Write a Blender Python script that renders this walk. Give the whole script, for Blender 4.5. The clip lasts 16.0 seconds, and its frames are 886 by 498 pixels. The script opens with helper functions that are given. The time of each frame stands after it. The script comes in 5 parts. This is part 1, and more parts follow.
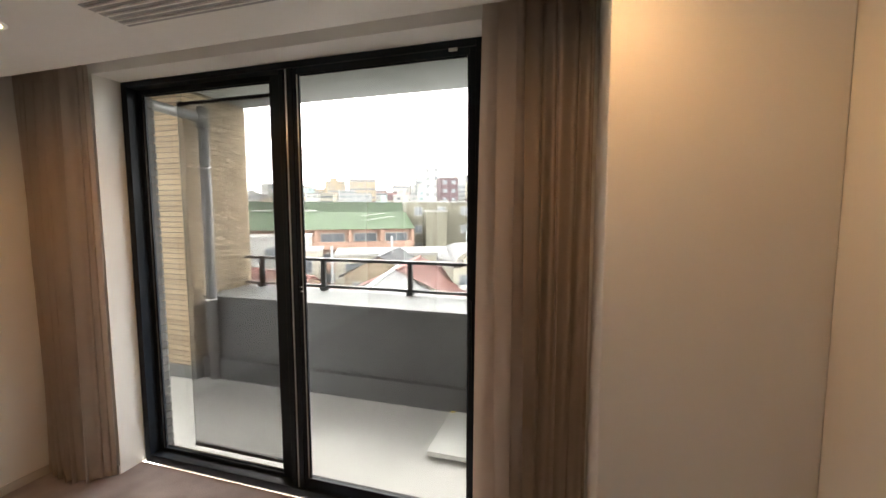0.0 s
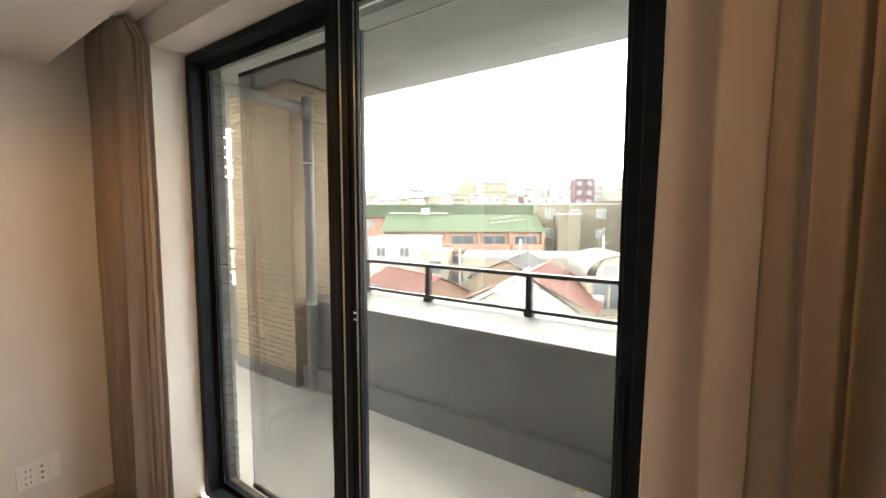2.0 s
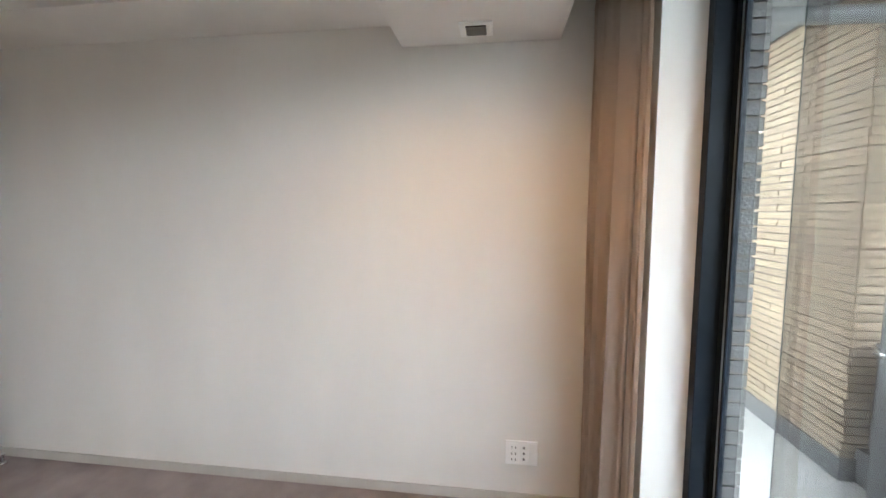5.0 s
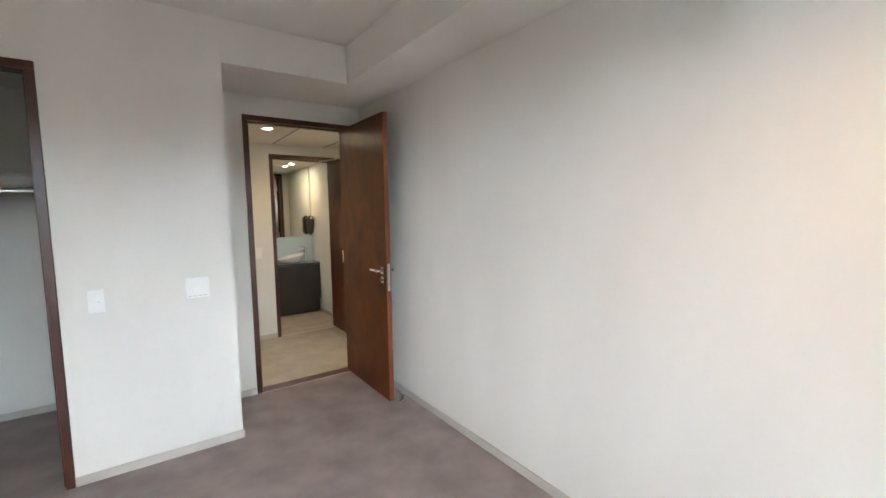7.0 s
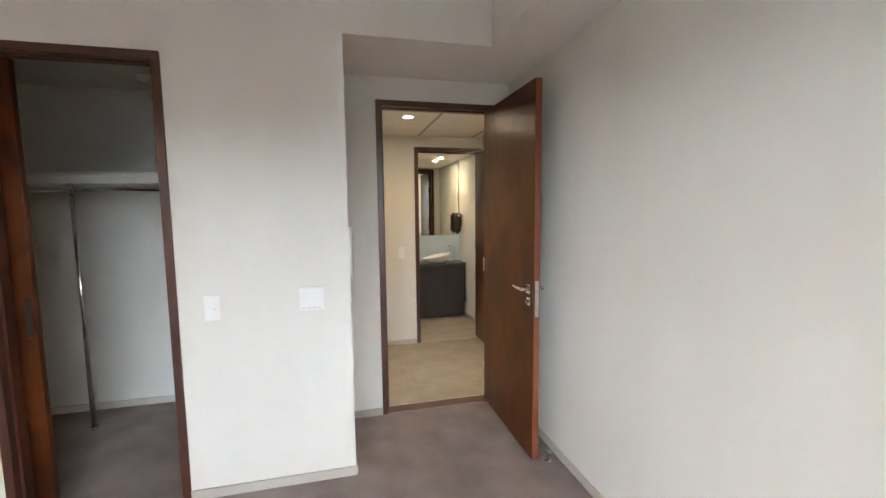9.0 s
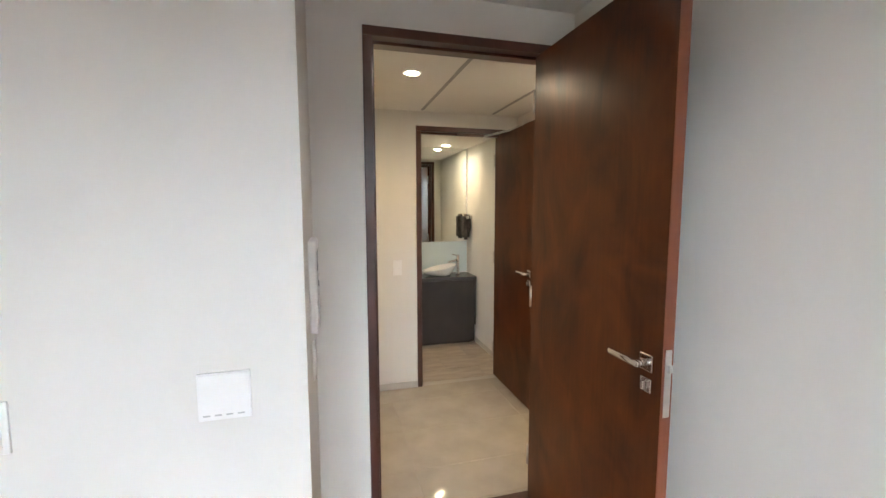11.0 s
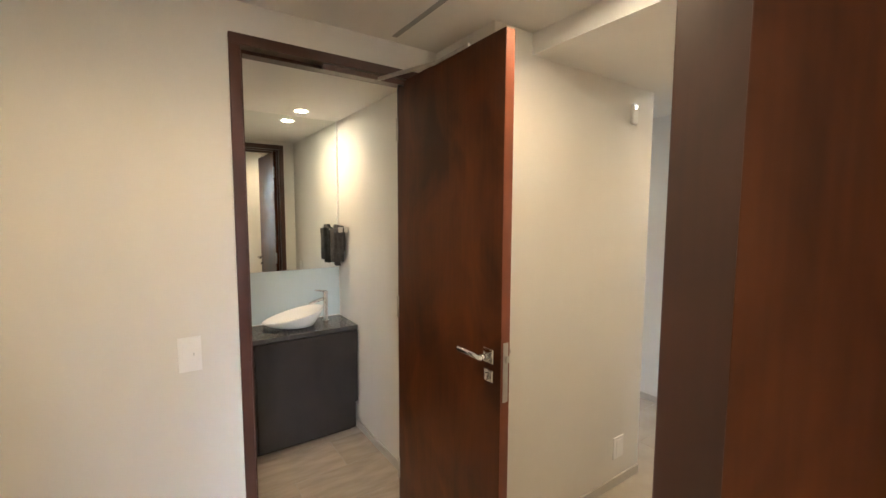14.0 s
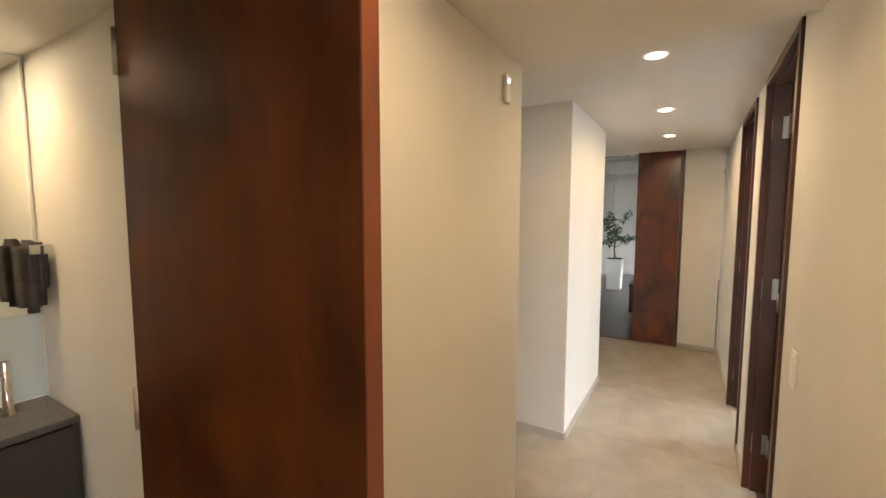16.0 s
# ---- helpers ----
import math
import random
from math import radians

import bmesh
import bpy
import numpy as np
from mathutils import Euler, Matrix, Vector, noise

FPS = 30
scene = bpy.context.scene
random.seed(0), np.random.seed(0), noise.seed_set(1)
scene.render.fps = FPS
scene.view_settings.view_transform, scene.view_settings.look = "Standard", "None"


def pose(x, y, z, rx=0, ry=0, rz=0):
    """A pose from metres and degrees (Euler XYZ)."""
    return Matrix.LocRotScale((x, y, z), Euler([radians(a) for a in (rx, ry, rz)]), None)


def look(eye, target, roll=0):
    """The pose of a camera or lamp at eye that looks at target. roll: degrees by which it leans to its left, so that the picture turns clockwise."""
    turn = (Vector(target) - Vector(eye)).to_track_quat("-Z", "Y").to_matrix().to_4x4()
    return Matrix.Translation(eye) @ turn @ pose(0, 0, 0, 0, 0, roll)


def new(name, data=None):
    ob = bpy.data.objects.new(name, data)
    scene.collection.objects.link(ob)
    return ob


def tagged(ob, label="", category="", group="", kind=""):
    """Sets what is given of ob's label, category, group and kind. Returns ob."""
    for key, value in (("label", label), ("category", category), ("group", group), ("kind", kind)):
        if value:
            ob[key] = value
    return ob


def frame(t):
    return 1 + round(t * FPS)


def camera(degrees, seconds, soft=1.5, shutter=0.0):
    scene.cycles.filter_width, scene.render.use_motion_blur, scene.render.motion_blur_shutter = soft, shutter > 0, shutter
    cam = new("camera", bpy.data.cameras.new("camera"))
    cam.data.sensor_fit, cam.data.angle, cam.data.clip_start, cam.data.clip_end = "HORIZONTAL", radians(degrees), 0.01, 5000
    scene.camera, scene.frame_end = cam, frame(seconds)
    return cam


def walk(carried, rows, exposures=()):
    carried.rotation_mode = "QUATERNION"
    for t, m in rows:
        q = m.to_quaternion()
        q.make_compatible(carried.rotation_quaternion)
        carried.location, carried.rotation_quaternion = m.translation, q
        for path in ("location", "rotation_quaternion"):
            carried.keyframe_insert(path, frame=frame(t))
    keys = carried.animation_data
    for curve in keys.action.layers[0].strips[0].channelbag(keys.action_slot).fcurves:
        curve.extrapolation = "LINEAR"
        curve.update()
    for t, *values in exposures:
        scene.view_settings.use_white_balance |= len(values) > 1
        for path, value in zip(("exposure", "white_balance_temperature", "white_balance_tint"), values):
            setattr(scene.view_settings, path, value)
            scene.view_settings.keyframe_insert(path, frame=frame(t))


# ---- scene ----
cam = camera(93.8, 16.0)
EXPOSURES = [
    (0.0, 2.3, 7200, 12), (1.5, 2.55, 7500, 11), (2.5, 2.25, 7600, 10), (3.0, 1.6, 7200, 8), (3.5, 1.5, 7300, 8), (4.0, 1.9, 7700, 11), (4.5, 2.5, 7700, 12), (5.0, 3.1, 5950, 6), (5.5, 3.2, 5850, 5), (7.3, 3.5, 5850, 4),
    (8.7, 3.55, 6000, 5), (11.0, 3.75, 5850, 6), (12.0, 3.95, 6200, 8), (12.5, 4.1, 6700, 10), (13.0, 4.12, 5800, 8), (13.5, 4.05, 5900, 8), (14.0, 3.92, 5700, 8), (14.5, 3.78, 5700, 8), (15.0, 3.65, 6000, 8), (16.0, 3.62, 6700, 11),
]
PATH = [
    (0, (2.977, 2.508, 1.563), (2.39, 4.412, 1.386), -0.1),
    (0.5, (2.906, 2.712, 1.571), (2.214, 4.581, 1.392), 0.0),
    (1, (2.829, 2.901, 1.543), (2.027, 4.725, 1.372), 0.0),
    (1.5, (2.761, 3.124, 1.543), (1.801, 4.87, 1.376), 0.1),
    (2, (2.738, 3.322, 1.526), (1.596, 4.956, 1.363), 0.1),
    (2.5, (2.69, 3.479, 1.531), (1.323, 4.93, 1.365), 0.2),
    (3, (2.579, 3.552, 1.505), (1.009, 4.78, 1.34), 0.3),
    (3.5, (2.402, 3.599, 1.498), (0.644, 4.538, 1.334), 0.3),
    (4, (2.266, 3.63, 1.492), (0.359, 4.211, 1.322), 0.3),
    (4.5, (2.146, 3.681, 1.485), (0.159, 3.83, 1.318), 0.2),
    (5, (2.012, 3.646, 1.461), (0.038, 3.383, 1.285), 0.1),
    (5.2, (1.964, 3.62, 1.449), (0.019, 3.186, 1.281), 0.0),
    (7.3, (1.51, 3.426, 1.44), (0.521, 1.697, 1.254), -0.8),
    (7.5, (1.465, 3.358, 1.443), (0.577, 1.576, 1.256), -0.7),
    (8, (1.405, 3.236, 1.449), (0.728, 1.363, 1.26), -0.7),
    (8.5, (1.329, 3.092, 1.459), (0.797, 1.173, 1.267), -0.7),
    (8.7, (1.268, 3.008, 1.466), (0.79, 1.075, 1.272), -0.6),
    (10.8, (1.102, 1.859, 1.47), (0.597, -0.065, 1.268), -0.1),
    (11, (1.099, 1.744, 1.472), (0.574, -0.175, 1.275), -0.1),
    (11.5, (1.075, 1.47, 1.468), (0.471, -0.426, 1.27), 0.0),
    (12, (0.982, 1.201, 1.471), (0.294, -0.668, 1.284), 0.2),
    (12.5, (0.927, 0.895, 1.483), (0.155, -0.939, 1.286), 0.2),
    (13, (0.865, 0.596, 1.485), (-0.014, -1.191, 1.295), 0.4),
    (13.5, (0.754, 0.362, 1.474), (-0.234, -1.367, 1.291), 0.4),
    (14, (0.653, 0.148, 1.49), (-0.471, -1.497, 1.316), 0.2),
    (14.5, (0.603, -0.05, 1.484), (-0.678, -1.577, 1.324), 0.4),
    (15, (0.531, -0.223, 1.491), (-0.897, -1.613, 1.328), 0.2),
    (15.5, (0.37, -0.339, 1.497), (-1.205, -1.56, 1.333), 0.1),
    (16, (0.183, -0.452, 1.509), (-1.529, -1.473, 1.342), 0.1),
]
walk(cam, [(t, look(eye, target, roll)) for t, eye, target, roll in PATH],
     exposures=EXPOSURES)

# ---- world, sun and lamps ----
world = bpy.data.worlds.new("overcast_sky")
scene.world = world
world.use_nodes = True
wn, wl = world.node_tree.nodes, world.node_tree.links
wn.clear()
sky = wn.new("ShaderNodeTexSky")
sky.sky_type, sky.sun_disc = "NISHITA", False
sky.sun_elevation, sky.sun_rotation = radians(42), radians(25)
bg_clear = wn.new("ShaderNodeBackground")
bg_clear.inputs["Strength"].default_value = 0.06
wl.new(sky.outputs["Color"], bg_clear.inputs["Color"])
coord = wn.new("ShaderNodeTexCoord")
stretch = wn.new("ShaderNodeMapping")
stretch.inputs["Scale"].default_value = (1.2, 1.2, 4.0)
clouds = wn.new("ShaderNodeTexNoise")
clouds.inputs["Scale"].default_value, clouds.inputs["Detail"].default_value = 1.6, 5
cloud_ramp = wn.new("ShaderNodeValToRGB")
cloud_ramp.color_ramp.elements[0].position, cloud_ramp.color_ramp.elements[0].color = 0.32, (0.62, 0.66, 0.71, 1)
cloud_ramp.color_ramp.elements[1].position, cloud_ramp.color_ramp.elements[1].color = 0.6, (1, 1, 1, 1)
bg_cloud = wn.new("ShaderNodeBackground")
SKY = 5.0
bg_cloud.inputs["Strength"].default_value = SKY
mix = wn.new("ShaderNodeMixShader")
mix.inputs["Fac"].default_value = 0.9
out = wn.new("ShaderNodeOutputWorld")
wl.new(coord.outputs["Generated"], stretch.inputs["Vector"])
wl.new(stretch.outputs["Vector"], clouds.inputs["Vector"])
wl.new(clouds.outputs["Fac"], cloud_ramp.inputs["Fac"])
wl.new(cloud_ramp.outputs["Color"], bg_cloud.inputs["Color"])
# thicker cloud overhead, brighter towards the horizon
split, height = wn.new("ShaderNodeSeparateXYZ"), wn.new("ShaderNodeMapRange")
wl.new(coord.outputs["Generated"], split.inputs["Vector"])
wl.new(split.outputs["Z"], height.inputs["Value"])
height.inputs["To Min"].default_value, height.inputs["To Max"].default_value = SKY * 1.45, SKY * 0.4
wl.new(height.outputs["Result"], bg_cloud.inputs["Strength"])
wl.new(bg_clear.outputs["Background"], mix.inputs[1])
wl.new(bg_cloud.outputs["Background"], mix.inputs[2])
wl.new(mix.outputs["Shader"], out.inputs["Surface"])

sun = new("sun", bpy.data.lights.new("sun", "SUN"))
sun.data.energy, sun.data.angle, sun.data.color = 0.7, radians(20), (1, 0.97, 0.92)
sun.matrix_world = look((0, 0, 0), (0.42, -0.75, -0.85))

WARM = (1.0, 0.62, 0.28)
AMBER = (1.0, 0.475, 0.135)


def lamp_light(x, y, z, watts, spread=118, color=WARM, radius=0.035, blend=0.55):
    """The light of one recessed downlight."""
    ob = new("downlight_beam", bpy.data.lights.new("downlight_beam", "SPOT"))
    ob.data.energy, ob.data.color, ob.data.shadow_soft_size = watts, color, radius
    ob.data.spot_size, ob.data.spot_blend = radians(spread), blend
    ob.matrix_world = look((x, y, z), (x, y, z - 1))
    return ob


ROOM_LAMPS = ((0.955, 3.51), (2.99, 3.38))
VEST_LAMPS = ((0.633, -0.605), (-0.36, -0.61))
HALL_LAMPS = ((-1.95, -0.618), (-3.064, -0.632), (-4.134, -0.652))
WC_LAMP = (-0.13, -2.62)
for (lx, ly), power in zip(ROOM_LAMPS, (4.3, 1.9)):
    lamp_light(lx, ly, 2.232, power, 172, AMBER, blend=0.8)
for (lx, ly), power in zip(VEST_LAMPS, (1.15, 1.1)):
    lamp_light(lx, ly, 2.211, power, 160, radius=0.02)
for lx, ly in HALL_LAMPS:
    lamp_light(lx, ly, 2.211, 1.05, 155, radius=0.02)
lamp_light(*WC_LAMP, 2.1335, 1.6, 140, radius=0.02, blend=1.0)


def window_fill(x, y, z, w, h, watts):
    """Area lamp added in a far room's unseen window, standing in for sky light."""
    ob = new("window_fill_lamp", bpy.data.lights.new("window_fill_lamp", "AREA"))
    ob.data.shape, ob.data.size, ob.data.size_y = "RECTANGLE", w, h
    ob.data.energy, ob.data.color = watts, (0.64, 0.81, 1.0)
    ob.matrix_world = look((x, y, z), (x, y - 1, z))
    return ob


# two added lamps that brighten the hall through the room doorways
window_fill(-1.4, 2.92, 1.2, 2.0, 2.1, 1.7)
window_fill(-3.92, 2.92, 1.2, 2.0, 2.1, 1.7)


# ---- materials ----
def material(name, rough=0.6, metal=0.0):
    m = bpy.data.materials.new(name)
    m.use_nodes = True
    b = m.node_tree.nodes["Principled BSDF"]
    b.inputs["Roughness"].default_value, b.inputs["Metallic"].default_value = rough, metal
    return m, m.node_tree.nodes, m.node_tree.links, b


def surface(name, a, b, scale, rough=0.6, metal=0.0, fine=0.0, bump=0.0, stretch=(1, 1, 1), coat=0.0, vary=0.0, detail=4.0, dist=0.01):
    """Two mottled tones a and b; fine: scale of a second grain that makes relief; vary: brightness by object."""
    m, n, l, p = material(name, rough, metal)
    tc, mp = n.new("ShaderNodeTexCoord"), n.new("ShaderNodeMapping")
    mp.inputs["Scale"].default_value = stretch
    l.new(tc.outputs["Object"], mp.inputs["Vector"])
    big = n.new("ShaderNodeTexNoise")
    big.inputs["Scale"].default_value, big.inputs["Detail"].default_value = scale, detail
    ramp = n.new("ShaderNodeValToRGB")
    ramp.color_ramp.elements[0].position, ramp.color_ramp.elements[1].position = 0.32, 0.68
    ramp.color_ramp.elements[0].color, ramp.color_ramp.elements[1].color = (*a, 1), (*b, 1)
    l.new(mp.outputs["Vector"], big.inputs["Vector"])
    l.new(big.outputs["Fac"], ramp.inputs["Fac"])
    colour = ramp.outputs["Color"]
    if vary:
        info, mult, hue = n.new("ShaderNodeObjectInfo"), n.new("ShaderNodeMapRange"), n.new("ShaderNodeHueSaturation")
        mult.inputs["To Min"].default_value, mult.inputs["To Max"].default_value = 1 - vary, 1 + vary
        l.new(info.outputs["Random"], mult.inputs["Value"])
        l.new(mult.outputs["Result"], hue.inputs["Value"])
        l.new(colour, hue.inputs["Color"])
        colour = hue.outputs["Color"]
    l.new(colour, p.inputs["Base Color"])
    if fine:
        grain = n.new("ShaderNodeTexNoise")
        grain.inputs["Scale"].default_value, grain.inputs["Detail"].default_value = fine, 3
        l.new(mp.outputs["Vector"], grain.inputs["Vector"])
        bp = n.new("ShaderNodeBump")
        bp.inputs["Strength"].default_value, bp.inputs["Distance"].default_value = bump, dist
        l.new(grain.outputs["Fac"], bp.inputs["Height"])
        l.new(bp.outputs["Normal"], p.inputs["Normal"])
        rr = n.new("ShaderNodeMapRange")
        rr.inputs["To Min"].default_value, rr.inputs["To Max"].default_value = max(rough - 0.07, 0.02), min(rough + 0.07, 1)
        l.new(big.outputs["Fac"], rr.inputs["Value"])
        l.new(rr.outputs["Result"], p.inputs["Roughness"])
    p.inputs["Coat Weight"].default_value = coat
    p.inputs["Coat Roughness"].default_value = 0.15
    return m


def glowing(name, color, strength):
    m, n, l, p = material(name)
    p.inputs["Base Color"].default_value = (0.9, 0.9, 0.9, 1)
    p.inputs["Emission Color"].default_value, p.inputs["Emission Strength"].default_value = (*color, 1), strength
    return m


def glass_like(name, tint=(0.97, 0.99, 0.98), rough=0.0):
    """A thin pane: clear, with the mirror image that Fresnel gives."""
    m, n, l, p = material(name)
    n.remove(p)
    clear, gloss = n.new("ShaderNodeBsdfTransparent"), n.new("ShaderNodeBsdfGlossy")
    clear.inputs["Color"].default_value = (*tint, 1)
    gloss.inputs["Roughness"].default_value = rough
    fr, mx = n.new("ShaderNodeFresnel"), n.new("ShaderNodeMixShader")
    fr.inputs["IOR"].default_value = 1.5
    l.new(fr.outputs["Fac"], mx.inputs["Fac"])
    l.new(clear.outputs["BSDF"], mx.inputs[1])
    l.new(gloss.outputs["BSDF"], mx.inputs[2])
    l.new(mx.outputs["Shader"], n["Material Output"].inputs["Surface"])
    return m


def wood(name, dark, light, rough, along="z", coat=0.3, gloss=0.65):
    """Stained veneer: long streaks along the grain with broad cloudy figure across it."""
    m, n, l, p = material(name, rough)
    tc = n.new("ShaderNodeTexCoord")
    streak, cloud = n.new("ShaderNodeMapping"), n.new("ShaderNodeMapping")
    streak.inputs["Scale"].default_value = (28, 28, 1.1) if along == "z" else (1.1, 28, 28) if along == "x" else (28, 1.1, 28)
    cloud.inputs["Scale"].default_value = (2.6, 2.6, 1.5)
    a, b = n.new("ShaderNodeTexNoise"), n.new("ShaderNodeTexNoise")
    a.inputs["Scale"].default_value, a.inputs["Detail"].default_value = 3.0, 5
    b.inputs["Scale"].default_value, b.inputs["Detail"].default_value, b.inputs["Distortion"].default_value = 1.7, 4, 0.9
    l.new(tc.outputs["Object"], streak.inputs["Vector"]), l.new(tc.outputs["Object"], cloud.inputs["Vector"])
    l.new(streak.outputs["Vector"], a.inputs["Vector"]), l.new(cloud.outputs["Vector"], b.inputs["Vector"])
    add = n.new("ShaderNodeMath")
    add.operation = "MULTIPLY_ADD"
    add.inputs[1].default_value = 0.16
    l.new(a.outputs["Fac"], add.inputs[0])
    half = n.new("ShaderNodeMath")
    half.operation = "MULTIPLY"
    half.inputs[1].default_value = 0.84
    l.new(b.outputs["Fac"], half.inputs[0]), l.new(half.outputs[0], add.inputs[2])
    ramp = n.new("ShaderNodeValToRGB")
    ramp.color_ramp.elements[0].position, ramp.color_ramp.elements[1].position = 0.36, 0.66
    ramp.color_ramp.elements[0].color, ramp.color_ramp.elements[1].color = (*dark, 1), (*light, 1)
    l.new(add.outputs[0], ramp.inputs["Fac"]), l.new(ramp.outputs["Color"], p.inputs["Base Color"])
    bp = n.new("ShaderNodeBump")
    bp.inputs["Strength"].default_value, bp.inputs["Distance"].default_value = 0.06, 0.002
    l.new(a.outputs["Fac"], bp.inputs["Height"]), l.new(bp.outputs["Normal"], p.inputs["Normal"])
    p.inputs["Coat Weight"].default_value, p.inputs["Coat Roughness"].default_value = coat, 0.3
    p.inputs["Specular IOR Level"].default_value = gloss
    return m


WALLPAPER = surface("wallpaper", (0.76, 0.745, 0.71), (0.80, 0.785, 0.75), 3.0, 0.85, fine=260, bump=0.10, stretch=(1, 1, 0.35), dist=0.003)
CEILING_PAINT = surface("ceiling_paper", (0.77, 0.755, 0.725), (0.81, 0.795, 0.765), 2.0, 0.88, fine=300, bump=0.08, dist=0.003)
CARPET = surface("cut_pile_carpet", (0.355, 0.298, 0.292), (0.49, 0.422, 0.412), 4.2, 0.97, fine=420, bump=0.9, detail=6, dist=0.012)
BASEBOARD = surface("painted_baseboard", (0.50, 0.47, 0.43), (0.56, 0.53, 0.49), 4, 0.5, fine=80, bump=0.04)
DOOR_WOOD = wood("stained_door_veneer", (0.040, 0.0108, 0.0034), (0.122, 0.0335, 0.0088), 0.33, coat=0.0, gloss=0.27)
EDGE_WOOD = wood("door_edge_veneer", (0.16, 0.042, 0.015), (0.24, 0.062, 0.022), 0.42, coat=0.1)
FRAME_WOOD = wood("stained_frame_wood", (0.040, 0.012, 0.008), (0.085, 0.024, 0.013), 0.33)
CABINET_WOOD = wood("espresso_cabinet_wood", (0.016, 0.010, 0.008), (0.030, 0.019, 0.015), 0.5, coat=0.1)
DARK_FLOOR = wood("dark_oak_boards", (0.018, 0.012, 0.010), (0.045, 0.028, 0.021), 0.3, along="x")
BLACK_ALU = surface("black_anodised_aluminium", (0.005, 0.009, 0.015), (0.008, 0.013, 0.021), 8, 0.45, 0.0, fine=300, bump=0.02)
BLACK_ALU.node_tree.nodes["Principled BSDF"].inputs["Specular IOR Level"].default_value = 0.2
RAIL_ALU = surface("charcoal_rail_aluminium", (0.022, 0.023, 0.026), (0.032, 0.033, 0.037), 8, 0.4, 0.3, fine=200, bump=0.02)
BRIGHT_ALU = surface("bright_aluminium_bead", (0.55, 0.56, 0.57), (0.65, 0.66, 0.67), 20, 0.3, 0.9)
CHROME = surface("polished_chrome", (0.72, 0.72, 0.73), (0.80, 0.80, 0.81), 20, 0.09, 1.0)
SATIN = surface("satin_nickel", (0.55, 0.54, 0.52), (0.64, 0.63, 0.60), 30, 0.3, 1.0)
PLASTIC = surface("white_switch_plastic", (0.86, 0.86, 0.85), (0.89, 0.89, 0.88), 12, 0.35)
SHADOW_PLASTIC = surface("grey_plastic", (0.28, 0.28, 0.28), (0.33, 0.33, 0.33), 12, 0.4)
MARK_GREY = surface("pale_grey_mark", (0.5, 0.5, 0.5), (0.55, 0.55, 0.55), 12, 0.4)
DARK_SLOT = surface("dark_slot", (0.012, 0.012, 0.012), (0.02, 0.02, 0.02), 12, 0.7)
CURTAIN = surface("taupe_curtain_cloth", (0.54, 0.45, 0.39), (0.60, 0.51, 0.445), 3, 0.9, fine=700, bump=0.35, stretch=(1, 1, 0.6), dist=0.002)
GLASS = glass_like("window_glass", (0.40, 0.422, 0.428))
# tint chosen to hold the living room's daylight down
LIVING_GLASS = glass_like("dimming_living_room_glass", (0.30, 0.32, 0.325))
RAIL_GLASS = glass_like("balustrade_glass", (0.93, 0.955, 0.95))
MESH = material("insect_mesh", 0.8)[0]
MESH.node_tree.nodes["Principled BSDF"].inputs["Base Color"].default_value = (0.05, 0.052, 0.055, 1)
MESH.node_tree.nodes["Principled BSDF"].inputs["Alpha"].default_value = 0.3
CLEAR = material("clear_glass_back")[0]
CLEAR.node_tree.nodes.remove(CLEAR.node_tree.nodes["Principled BSDF"])
CLEAR.node_tree.links.new(CLEAR.node_tree.nodes.new("ShaderNodeBsdfTransparent").outputs["BSDF"], CLEAR.node_tree.nodes["Material Output"].inputs["Surface"])
MIRROR = material("silvered_mirror", 0.01, 1.0)[0]
MIRROR.node_tree.nodes["Principled BSDF"].inputs["Base Color"].default_value = (0.86, 0.89, 0.87, 1)
PALE_GLASS = surface("pale_blue_back_painted_glass", (0.60, 0.70, 0.73), (0.63, 0.73, 0.76), 1, 0.08)
CERAMIC = surface("white_glazed_ceramic", (0.80, 0.80, 0.79), (0.84, 0.84, 0.83), 3, 0.08)
COUNTER = surface("grey_stone_counter", (0.085, 0.085, 0.085), (0.12, 0.12, 0.12), 60, 0.22, fine=300, bump=0.02)
HALL_TILE = surface("polished_cream_tile", (0.435, 0.39, 0.325), (0.515, 0.465, 0.395), 5, 0.07, vary=0.03, fine=9, bump=0.012, dist=0.004)
WC_TILE = surface("matt_travertine_tile", (0.36, 0.30, 0.235), (0.50, 0.43, 0.35), 4.5, 0.42, vary=0.07, fine=60, bump=0.05, stretch=(1, 4, 1))
GROUT = surface("tile_grout", (0.42, 0.385, 0.33), (0.47, 0.435, 0.38), 20, 0.5)
TOWEL = surface("charcoal_terry_towel", (0.075, 0.070, 0.070), (0.125, 0.117, 0.116), 40, 1.0, fine=500, bump=1.0)
LAMP_GLOW = glowing("lamp_glow", (1.0, 0.80, 0.52), 22)
TILE_TAN = surface("tan_facade_tile", (0.40, 0.295, 0.19), (0.54, 0.42, 0.29), 7, 0.75, vary=0.16, fine=90, bump=0.5, stretch=(1, 1, 3), dist=0.006)
# jamb tile in darker grey: the deep reveal's shade is put into its colour
TILE_SHADED = surface("shaded_jamb_tile", (0.085, 0.082, 0.078), (0.13, 0.125, 0.12), 7, 0.8, vary=0.12, fine=90, bump=0.4)
TILE_BACK = surface("facade_tile_joint", (0.10, 0.078, 0.056), (0.14, 0.11, 0.085), 20, 0.9)
BALCONY_FLOOR = surface("grey_balcony_sheet", (0.51, 0.50, 0.475), (0.60, 0.59, 0.56), 2.2, 0.65, fine=120, bump=0.2)
